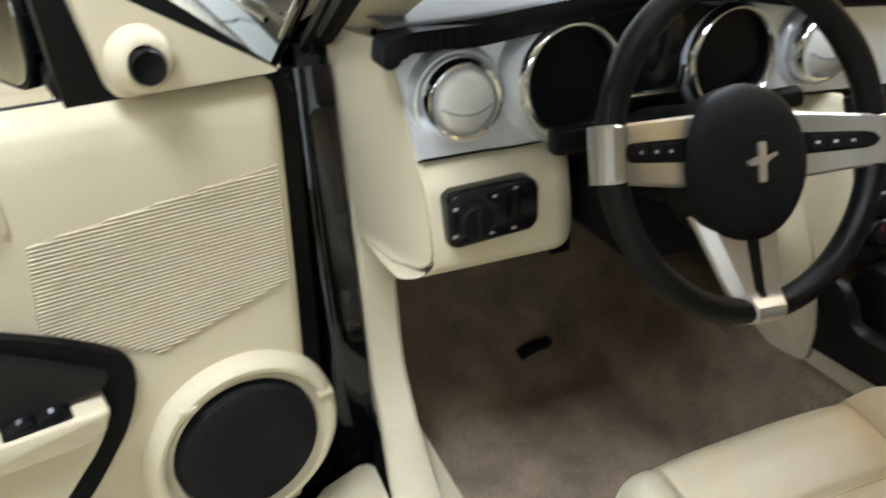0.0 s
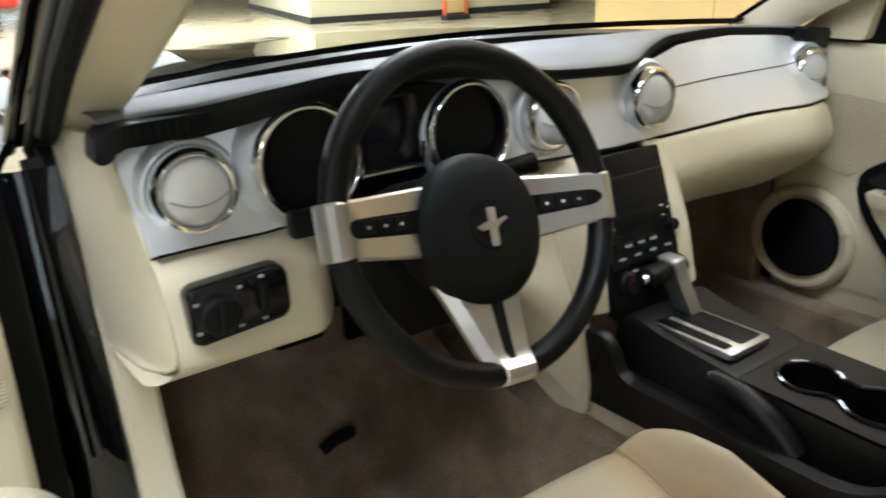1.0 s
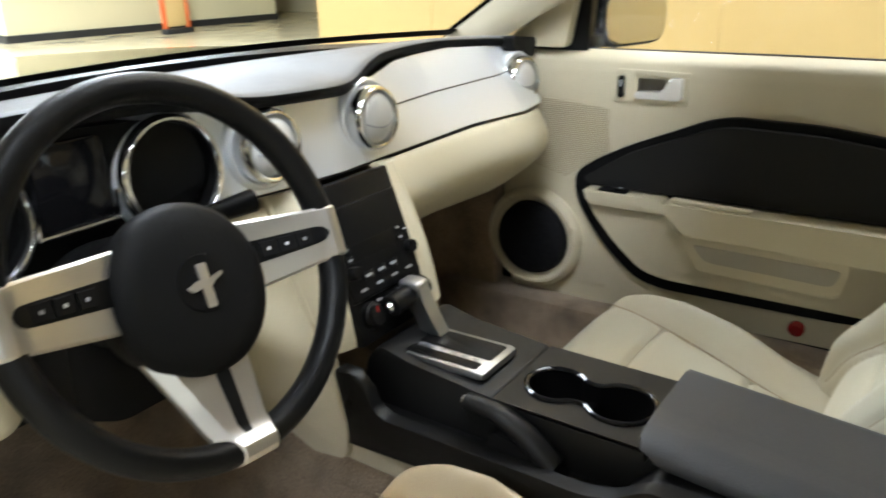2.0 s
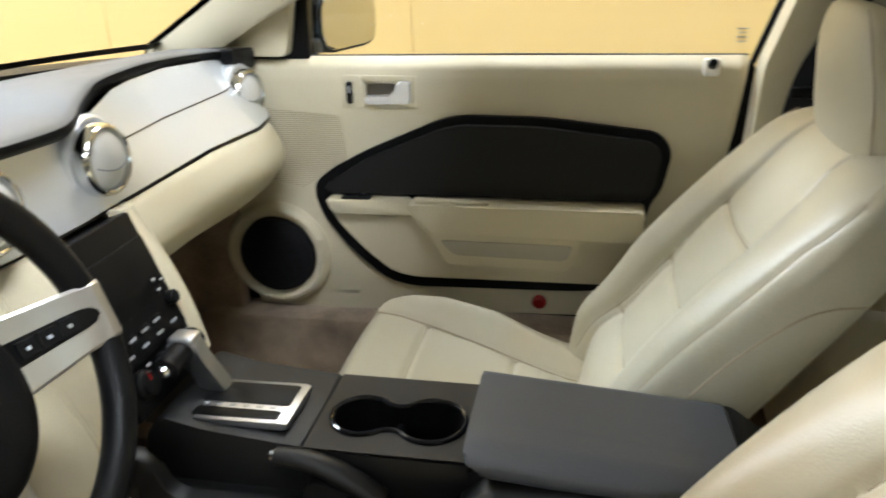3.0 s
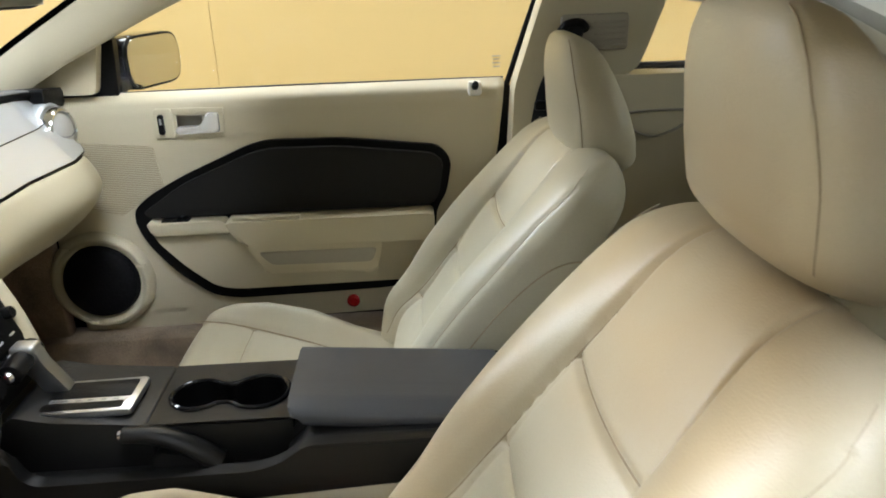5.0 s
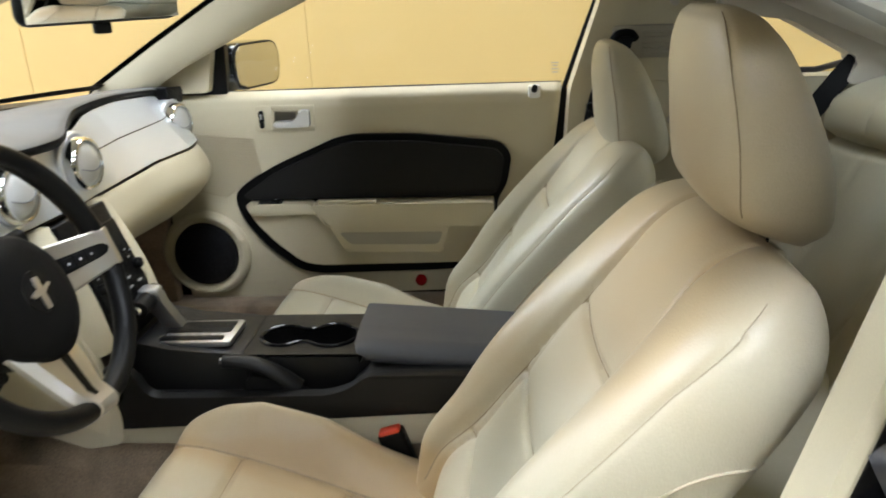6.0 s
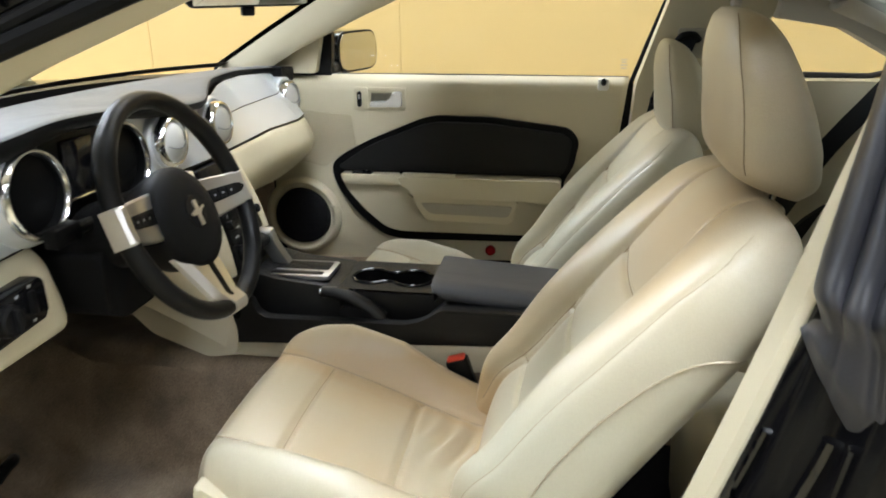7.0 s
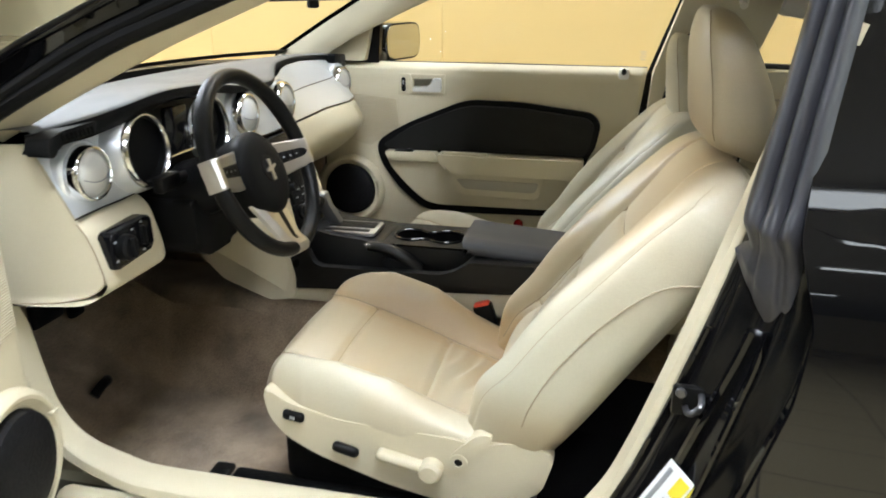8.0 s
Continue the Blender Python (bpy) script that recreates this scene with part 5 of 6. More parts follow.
def spoke(name, turn, stations, depth, chamfer, mat, label="", parent=None):
    """A bar running out from the hub: stations of (radius, lower side, upper side, height), with chamfered long edges."""
    bm = bmesh.new()
    rings = []
    for r, lo, hi, h in stations:
        c0, c1 = min(chamfer[0], (hi - lo) * 0.4), min(chamfer[1], (hi - lo) * 0.4)
        ring = [(lo, h - depth), (lo, h - min(c0 * 0.7, depth * 0.7)), (lo + c0, h), (hi - c1, h), (hi, h - min(c1 * 0.7, depth * 0.7)), (hi, h - depth)]
        rings.append([bm.verts.new((r, q, z)) for q, z in ring])
    for a, b in zip(rings, rings[1:]):
        for j in range(6):
            h = (j + 1) % 6
            bm.faces.new((a[j], b[j], b[h], a[h]))
    bm.faces.new(rings[0])
    bm.faces.new(list(reversed(rings[-1])))
    bm.transform(Matrix.Rotation(radians(turn), 4, "Z"))
    ob = part(name, bm, mat, parent or wheel, label, 25)
    place_in_wheel(ob)
    return ob


def spoke_height(r):
    return lerp([(0.055, -0.016), (0.150, 0.004), (0.162, 0.0128), (0.168, 0.0170), (0.1735, 0.0178), (0.1790, 0.0166), (0.1850, 0.0118), (0.1876, 0.0020)], r)


for s in (-1, 1):
    st = [(r, lerp([(0.055, -0.040), (0.172, -0.0285)], r) if s > 0 else -lerp([(0.055, 0.036), (0.172, 0.0275)], r),
           lerp([(0.055, 0.036), (0.172, 0.0275)], r) if s > 0 else lerp([(0.055, 0.040), (0.172, 0.0285)], r), spoke_height(r)) for r in (0.055, 0.10, 0.150, 0.162, 0.168, 0.1735, 0.1790, 0.1850, 0.1876)]
    sp = spoke("spoke", 0 if s > 0 else 180, st, 0.016, (0.003, 0.003), SILVER_WARM, "satin silver spoke with a black button slot")
    slot = [(r, -w, w, spoke_height(r) + 0.0008) for r, w in ((0.070, 0.0125), (0.140, 0.0100), (0.154, 0.0092), (0.161, 0.0070), (0.165, 0.002))]
    strip_ob = spoke("button_strip", 0 if s > 0 else 180, slot, 0.004, (0.0006, 0.0006), GAUGE, "black spoke button strip", sp)
    for k in range(3):
        r = 0.088 + 0.021 * k
        spoke("spoke_button", 0 if s > 0 else 180, [(r, -0.0085, 0.0085, spoke_height(r) + 0.0022), (r + 0.018, -0.0080, 0.0080, spoke_height(r + 0.018) + 0.0022)], 0.003, (0.001, 0.001), BLACK_SOFT, "", strip_ob)
        spoke("button_mark", 0 if s > 0 else 180, [(r + 0.007, -0.0016, 0.0016, spoke_height(r + 0.007) + 0.0027), (r + 0.011, -0.0016, 0.0016, spoke_height(r + 0.011) + 0.0027)], 0.001, (0, 0), ICON, "", strip_ob)
st = [(r, lerp([(0.070, -0.060), (0.137, -0.034), (0.172, -0.023)], r), lerp([(0.070, 0.044), (0.137, 0.034), (0.172, 0.029)], r), spoke_height(r)) for r in (0.070, 0.11, 0.150, 0.162, 0.168, 0.1735, 0.1790, 0.1850, 0.1876)]
sp = spoke("spoke", -90, st, 0.018, (0.013, 0.003), SILVER_WARM, "satin silver lower spoke with a black slot")
spoke("spoke_slot", -90, [(0.078, -0.003, 0.015, spoke_height(0.078) + 0.0008), (0.150, -0.003, 0.0095, spoke_height(0.150) + 0.0008), (0.158, -0.001, 0.007, spoke_height(0.158) + 0.0008)], 0.004, (0.0005, 0.0005), GAUGE, "black slot", sp)

# column, stalk
part_col = thing("steering_column", (-0.37, 0.12, 0.80), "black steering column shroud with stalks", "steering column")
col_m = aim((-0.37, 0.165, 0.790), WW)
part("shroud", lathe([(0.0, -0.15), (0.070, -0.12), (0.072, 0.0), (0.066, 0.09), (0.058, 0.125), (0.0, 0.13)], col_m @ Matrix.Diagonal((1.05, 0.85, 1, 1)), 32), BLACK, part_col)
part("shroud_skirt", prism(rounded([(-0.452, 0.80), (-0.455, 0.70), (-0.41, 0.675), (-0.31, 0.675), (-0.285, 0.70), (-0.288, 0.80)], 0.015), 0.10, 0.26, "y", 0.01), BLACK, part_col)
part("indicator_stalk", tube([(-0.42, 0.13, 0.840), (-0.475, 0.115, 0.848), (-0.53, 0.105, 0.855)], 0.010, 12), BLACK, part_col, "black indicator stalk")
part("stalk_knob", rbox(-0.548, -0.488, 0.094, 0.118, 0.838, 0.868, 0.006, 2), BLACK, part_col)
part("wiper_stalk", tube([(-0.32, 0.13, 0.850), (-0.25, 0.115, 0.858), (-0.195, 0.105, 0.862)], 0.012, 12, taper=lambda t: 0.8 + 0.4 * t), BLACK, part_col, "black wiper stalk")

# ---- centre console ----
con = thing("centre_console", (0, -0.25, 0.24), "black centre console with silver gear gate and cup holders", "centre console")
part("console_base", prism(rounded([(-0.114, 0.458), (-0.112, 0.50), (-0.10, 0.525), (0.10, 0.525), (0.112, 0.50), (0.114, 0.458)], 0.006), -0.95, 0.075, "y", 0.006), TRIM, con, "cream tunnel side of the console")
prof = [(0.075, 0.495), (0.055, 0.60), (0.035, 0.628), (-0.02, 0.615), (-0.150, 0.603), (-0.152, 0.535), (-0.346, 0.535), (-0.348, 0.585), (-0.36, 0.600), (-0.66, 0.600), (-0.70, 0.57), (-0.72, 0.53), (-0.50, 0.525)]
part("console_body", prism(rounded(prof, 0.008), -0.066, 0.098, "x", 0.006), CONSOLE, con, "black grained console body")
part("console_wall", rbox(-0.0655, -0.060, -0.349, -0.148, 0.53, 0.5985, 0.002), CONSOLE, con)
part("console_wall", rbox(0.092, 0.0975, -0.349, -0.148, 0.53, 0.5985, 0.002), CONSOLE, con)
side_prof = [(0.085, 0.490), (0.078, 0.600), (0.055, 0.612), (0.022, 0.600), (0.006, 0.562), (-0.012, 0.552), (-0.30, 0.556), (-0.335, 0.566), (-0.372, 0.592), (-0.69, 0.594), (-0.72, 0.53), (-0.50, 0.524)]
part("console_side", prism(rounded(side_prof, 0.014), -0.120, -0.098, "x", 0.009, 3), CONSOLE, con, "black stepped side rail of the console")
part("console_tray", rbox(-0.102, -0.062, -0.375, 0.06, 0.500, 0.538, 0.006), CONSOLE, con, "black tray beside the gear gate")
part("console_step", prism(rounded([(-0.335, 0.50), (-0.340, 0.560), (-0.374, 0.592), (-0.69, 0.592), (-0.70, 0.50)], 0.008), -0.102, -0.060, "x", 0.006), CONSOLE, con)
part("console_joint", tube([(-0.1185, -0.378, 0.5875), (-0.1185, -0.69, 0.5875)], 0.002, 6), GAUGE, con)
part("tunnel_carpet", prism(rounded([(-0.15, 0.22), (-0.112, 0.42), (-0.085, 0.457), (0.085, 0.457), (0.112, 0.42), (0.15, 0.22)], 0.03), -0.95, 0.80, "y", 0.01), CARPET, con, "taupe carpet over the tunnel")
lid_bm = prism(rounded([(-0.083, 0.595), (-0.087, 0.608), (-0.080, 0.621), (-0.058, 0.629), (-0.01, 0.632), (0.092, 0.629), (0.105, 0.621), (0.108, 0.595)], 0.012, 3), -0.345, -0.655, "y", 0.010, 3)
for v in lid_bm.verts:
    if v.co.y > -0.37 and v.co.z < 0.618:
        v.co.y -= 0.026 * min(1, (0.618 - v.co.z) / 0.02)
    if v.co.y < -0.60:
        v.co.z -= 0.030 * ((-0.60 - v.co.y) / 0.055) ** 2
part("armrest_lid", lid_bm, ARMREST, con, "grey padded armrest lid")
# gear gate: silver surround, dark slot plates
gate_outer = [(-0.047, -0.124), (0.043, -0.124), (0.038, 0.020), (-0.050, 0.020)]
gate = part("gear_gate", prism(rounded(gate_outer, 0.006), 0.610, 0.6195, "z", 0.002), LEVER_SILVER, con, "satin silver gear gate surround")
part("gate_plate", prism(rounded([(-0.010, -0.113), (0.036, -0.113), (0.032, 0.017), (-0.012, 0.017)], 0.004), 0.615, 0.6205, "z", 0.001), BLACK, gate)
part("gate_slot", prism(rounded([(-0.040, -0.108), (-0.023, -0.108), (-0.025, 0.014), (-0.043, 0.014)], 0.003), 0.615, 0.6207, "z", 0.001), GAUGE, gate)
for k in range(6):
    part("gate_mark", rbox(-0.0185, -0.0150, -0.098 + 0.018 * k, -0.090 + 0.018 * k, 0.6193, 0.6201, 0), LABEL_GREY, gate)
lever = part("gear_lever", prism(rounded([(0.012, 0.615), (-0.020, 0.617), (0.012, 0.668), (0.018, 0.690), (0.050, 0.694), (0.052, 0.672), (0.034, 0.650)], 0.008), 0.010, 0.034, "x", 0.005), LEVER_SILVER, gate, "satin silver gear lever")
part("lever_knob", tube([(-0.030, 0.037, 0.672), (-0.005, 0.037, 0.674), (0.045, 0.037, 0.678)], 0.017, 16, flat=0.9), BLACK, lever, "black gear knob")
part("lever_cap", rbox(0.007, 0.038, 0.018, 0.054, 0.682, 0.695, 0.006, 3), LEVER_SILVER, lever)
part("lever_button", lathe([(0.009, 0.0), (0.009, 0.006), (0.006, 0.010), (0, 0.011)], aim((-0.030, 0.037, 0.672), (-1, 0, 0)), 20), CHROME, lever)
# cup holders: a plate with a figure-eight opening over real wells
ring = []
for i in range(64):
    a = 2 * math.pi * i / 64
    yy = 0.086 * math.cos(a)
    lobes = [math.sqrt(max(0.0, r * r - (yy - c) ** 2)) for r, c in ((0.040, 0.046), (0.044, -0.042))]
    wx = max(max(lobes), 0.025 if abs(yy) < 0.04 else 0.0)
    ring.append(Vector((0.006 + wx * (1 if math.sin(a) >= 0 else -1), -0.250 + yy, 0.6035)))
bmh = bmesh.new()
outer = [bmh.verts.new((x, y, 0.6035)) for x, y in ((-0.066, -0.149), (0.098, -0.149), (0.098, -0.349), (-0.066, -0.349))]
inner = [bmh.verts.new(p) for p in ring]
es = [bmh.edges.new((outer[i], outer[(i + 1) % 4])) for i in range(4)] + [bmh.edges.new((inner[i], inner[(i + 1) % 64])) for i in range(64)]
bmesh.ops.triangle_fill(bmh, use_beauty=True, use_dissolve=False, edges=es)
part("console_plate", bmh, CONSOLE, con, "black console plate round the cup holders")
holder = part("cup_holder", tube([p + Vector((0, 0, 0.001)) for p in ring], 0.0040, 8, closed=True), PIANO, con, "figure-eight cup holder, empty")
bmh = bmesh.new()
lo = [bmh.verts.new((0.006 + (p.x - 0.006) * 0.92, -0.250 + (p.y + 0.250) * 0.96, 0.540)) for p in ring]
hi = [bmh.verts.new(p) for p in ring]
for i in range(64):
    bmh.faces.new((lo[i], lo[(i + 1) % 64], hi[(i + 1) % 64], hi[i]))
bmh.faces.new(lo)
part("cup_well", bmh, BLACK, holder, "dark cup well")
part("cup_divider", rbox(-0.018, 0.030, -0.252, -0.242, 0.541, 0.580, 0.002), BLACK, holder)
# parking brake in the recess
brake = part("parking_brake", tube(smooth_line([(-0.082, -0.245, 0.548), (-0.082, -0.222, 0.568), (-0.082, -0.195, 0.585), (-0.082, -0.160, 0.598), (-0.082, -0.122, 0.600)], 6), 0.0165, 16, flat=0.85, taper=lambda t: 1.15 - 0.40 * t), CONSOLE, con, "short black parking brake lever")
part("brake_button", lathe([(0.0075, 0), (0.0065, 0.006), (0, 0.008)], aim((-0.082, -0.122, 0.600), (0, 1, -0.05)), 16), CHROME, brake)
part("brake_boot", prism(rounded([(-0.150, 0.535), (-0.165, 0.580), (-0.205, 0.572), (-0.268, 0.535)], 0.012), -0.098, -0.068, "x", 0.010), BLACK_SOFT, brake)

# pedals
ped = thing("pedal_set", (-0.37, 0.55, 0.3), "black pedals under the dashboard", "pedals")
part("brake_pedal", rbox(-0.40, -0.30, 0.56, 0.58, 0.45, 0.51, 0.008), BLACK, ped)
part("pedal_arm", tube([(-0.35, 0.59, 0.49), (-0.35, 0.64, 0.66)], 0.01, 8), BLACK, ped)
part("throttle_pedal", rbox(-0.235, -0.185, 0.60, 0.62, 0.40, 0.52, 0.008), BLACK, ped)
mat_hook = thing("mat_hook", (-0.34, 0.45, 0.26), "small black floor mat hook on the carpet", "mat hook")
part("hook", tube(smooth_line([(-0.375, 0.46, 0.285), (-0.35, 0.455, 0.300), (-0.325, 0.46, 0.298), (-0.31, 0.47, 0.292)], 5), 0.012, 10), BLACK, mat_hook)
clip = thing("floor_clip", (-0.52, 0.06, 0.24), "small flat black clip on the carpet", "floor clip")
part("plate", rbox(-0.550, -0.490, 0.045, 0.085, 0.236, 0.250, 0.004), BLACK, clip)

# ---- rear-view mirror ----
rvm = thing("rear_view_mirror", (-0.05, 0.0, 1.17), "black rear-view mirror hung from the windscreen", "mirror")
mm = aim((-0.062, -0.018, 1.178), (-0.62, -0.78, -0.12))
part("housing", rbox(-0.122, 0.122, -0.030, 0.034, -0.035, 0.0, 0.016, 3, m=mm), BLACK, rvm)
part("glass", rbox(-0.115, 0.115, -0.024, 0.028, -0.0005, 0.0015, 0.008, 3, m=mm), MIRROR, rvm, "mirror reflecting the rear of the cabin")
part("stem", tube([(-0.042, 0.010, 1.185), (-0.02, 0.05, 1.205), (-0.005, 0.085, 1.235)], 0.012, 10), BLACK, rvm)
part("dip_tab", rbox(-0.016, 0.010, -0.045, -0.028, -0.02, -0.006, 0.004, m=mm), BLACK, rvm)

# ---- seats ----
S_BASE, S_DIR, S_NRM = Vector((0, -0.50, 0.42)), Vector((0, -0.54, 0.84)), Vector((0, 0.84, 0.54))


def back_half(s):
    return soft([(-0.02, 0.190), (0.05, 0.216), (0.13, 0.238), (0.30, 0.248), (0.42, 0.258), (0.52, 0.256), (0.58, 0.238), (0.62, 0.190), (0.66, 0.13)], s, 0.035)


def insert_half(s):
    return lerp([(0.0, 0.158), (0.157, 0.148), (0.284, 0.131), (0.423, 0.117), (0.62, 0.095)], s)


def crest(s):
    """Where the stitched crest of the bolster runs, as a share of the half width."""
    return lerp([(0.0, 0.90), (0.35, 0.925), (0.48, 0.915), (0.56, 0.945), (0.6, 0.97)], s)


def gauss(d, w):
    return math.exp(-(d / w) ** 2)


def back_front(x, s):
    """Height of the seat back's front over its plane, with bolsters and sewn grooves."""
    w = back_half(s)
    q = abs(x)
    ih = insert_half(s)
    base = 0.018 + 0.008 * math.sin(math.pi * min(max(s / 0.6, 0), 1)) + 0.020 * gauss(s - 0.08, 0.06)
    bol = soft([(0, 0.044), (0.10, 0.059), (0.22, 0.066), (0.32, 0.056), (0.44, 0.034), (0.55, 0.012), (0.62, 0.0)], s, 0.04)
    t = min(max((q - ih + 0.01) / (w * 0.86 - ih), 0), 1)
    h = base + bol * (1 - (1 - t) ** 2.3)
    h -= 0.009 * gauss(q - ih, 0.005)
    if s < 0.56:
        h -= 0.0035 * gauss(q - crest(s) * w, 0.004)
    if q < ih:
        rows = (0.0, 0.135, 0.270, 0.408)
        for a, b in zip(rows, rows[1:]):
            if a < s < b:
                h += 0.009 * max(math.sin(math.pi * (s - a) / (b - a)), 0) ** 0.4 * math.sqrt(max(1 - (q / ih) ** 4, 0))
        for row in rows[1:]:
            h -= 0.005 * gauss(s - row - 0.006 * (q / ih) ** 2, 0.0045)
        h += 0.005 * math.cos(math.pi * q / ih / 2)
    return h


def back_point(x0, a, s):
    """Closed loop round the seat back: a in 0..1, front first."""
    w = back_half(s)
    front = a < 0.68
    t = a / 0.68 if front else (1 - a) / 0.32
    q = -math.cos(math.pi * t) * 0.35 + (2 * t - 1) * 0.65
    mid = -0.030
    rim = max(1 - abs(q) ** 7, 0) ** (1 / 3.2)
    x = w * q
    top = max(0.0, (s - 0.53) / 0.09)
    if front:
        n = mid + (back_front(x, s) - mid) * rim
    else:
        n = mid + (-0.098 - 0.012 * (1 - q * q) - mid) * max(1 - abs(q) ** 5, 0) ** (1 / 2.6)
    n = mid + (n - mid) * math.sqrt(max(1 - min(top, 1) ** 2.4, 0.0))
    return Vector((x0 + x, 0, 0)) + S_BASE + S_DIR * s + S_NRM * n


CUSH_IN, CUSH_X = 0.142, 0.968


def cushion_half(t):
    """Half width along the cushion, t from nose to rear."""
    return lerp([(0.0, 0.172), (0.06, 0.200), (0.2, 0.220), (0.6, 0.227), (1.0, 0.212)], t)


def cushion_top(x, y, side=0):
    """Upper surface of the cushion, with side bolsters, the front roll and sewn grooves."""
    y += 0.010
    z = lerp([(-0.52, 0.405), (-0.44, 0.420), (-0.33, 0.452), (-0.20, 0.494), (-0.12, 0.520), (-0.06, 0.530), (-0.02, 0.522)], y)
    q = abs(x)
    ih = CUSH_IN - 0.02 * gauss(y + 0.45, 0.15)
    t = min(max((q - ih + 0.012) / 0.068, 0), 1)
    bol = lerp([(-0.52, 0.025), (-0.464, 0.038), (-0.386, 0.056), (-0.30, 0.088), (-0.20, 0.086), (-0.10, 0.046), (-0.05, 0.014)], y)
    if x * side > 0:
        bol += 0.012 * gauss(y + 0.17, 0.13)
    elif side:
        bol *= 0.72
    z += bol * t * t * (3 - 2 * t)
    z -= 0.0065 * gauss(q - ih, 0.0048) * min(max((-0.03 - y) / 0.03, 0), 1)
    if q < ih:
        z -= 0.0065 * gauss(y + 0.174, 0.0048)
        z -= 0.009 * gauss(y + 0.346 - 0.02 * x, 0.006)
        z += 0.007 * math.cos(math.pi * q / ih / 2) * min(max((-0.02 - y) / 0.05, 0), 1)
    if q < ih and -0.50 < y < -0.30:
        z += 0.0085 * math.sin(150 * y + 22 * x + 1.3 * math.sin(26 * x)) * gauss(y + 0.42, 0.05) * (0.6 + 0.4 * math.sin(31 * x + 1))
    return z + 0.004


def cushion_point(x0, a, t):
    y = -0.058 - 0.470 * t
    w = cushion_half(t)
    front = a < 0.70
    k = a / 0.70 if front else (1 - a) / 0.30
    q = -math.cos(math.pi * k) * 0.35 + (2 * k - 1) * 0.65
    x = w * q
    mid = 0.452 - 0.02 * t
    nose = min(t / 0.10, 1.0)
    if front:
        z = mid + (cushion_top(x, y, -x0) - mid) * max(1 - abs(q) ** 7, 0) ** (1 / 3.0)
    else:
        z = mid - (mid - 0.395 + 0.02 * t) * max(1 - abs(q) ** 6, 0) ** (1 / 2.6)
    z = mid + (z - mid) * math.sqrt(max(1 - (1 - nose) ** 2.2, 0.0))
    return Vector((x0 * CUSH_X + x, y, z))


def looped(fn, nu, nv):
    vs, fs = [], grid_faces(nu, nv, True)
    for i in range(nu):
        for j in range(nv):
            vs.append(fn(j / nv, i / (nu - 1)))
    fs.append(tuple(reversed(range(nv))))
    fs.append(tuple((nu - 1) * nv + j for j in range(nv)))
    return vs, fs


HR_A, HR_U = Vector((0, -0.862, 0.940)), Vector((0, 0.16, 0.987))
HR_F = Vector((0, 1, 0))
HR_MID = [(0.0, -0.858), (0.1, -0.858), (0.25, -0.854), (0.45, -0.844), (0.65, -0.831), (0.8, -0.822), (0.92, -0.814), (1.0, -0.806)]
HR_DEP = [(0.0, 0.034), (0.04, 0.048), (0.10, 0.057), (0.25, 0.057), (0.45, 0.050), (0.65, 0.041), (0.80, 0.033), (0.92, 0.023), (0.97, 0.016), (1.0, 0.007)]
HR_WID = [(0.0, 0.105), (0.04, 0.120), (0.12, 0.130), (0.35, 0.135), (0.6, 0.128), (0.8, 0.113), (0.92, 0.094), (0.97, 0.080), (1.0, 0.055)]


def headrest_point(x0, a, t):
    """Head restraint: t from underside to crown, closed loop a; flat sides, bowed front, slanted underside."""
    w, dep, mid = soft(HR_WID, t, 0.03), soft(HR_DEP, t, 0.03), lerp(HR_MID, t)
    ang = 2 * math.pi * a
    c, s = math.cos(ang), math.sin(ang)
    px = w * math.copysign(abs(c) ** 0.40, c)
    pf = dep * math.copysign(abs(s) ** 0.58, s)
    pf += 0.013 * (1 - (px / w) ** 2) * (1 if s > 0 else -0.5) * min(1, dep / 0.04)
    z = 0.938 + 0.218 * (1 - (1 - t) ** 1.15) + 0.016 * (pf / 0.05) * (1 - t) ** 2
    return Vector((x0 + px, mid + pf, z))


def on_back(x0, x, s, lift):
    w = back_half(s)
    q = min(abs(x / w), 0.999)
    rim = max(1 - q ** 7, 0) ** (1 / 3.2)
    n = -0.03 + (back_front(x, s) + 0.03) * rim
    return Vector((x0 + x, 0, 0)) + S_BASE + S_DIR * s + S_NRM * (n + lift)


DROP, FWD = Vector((0, 0.06, 1)), Vector((0, -0.008, 0))


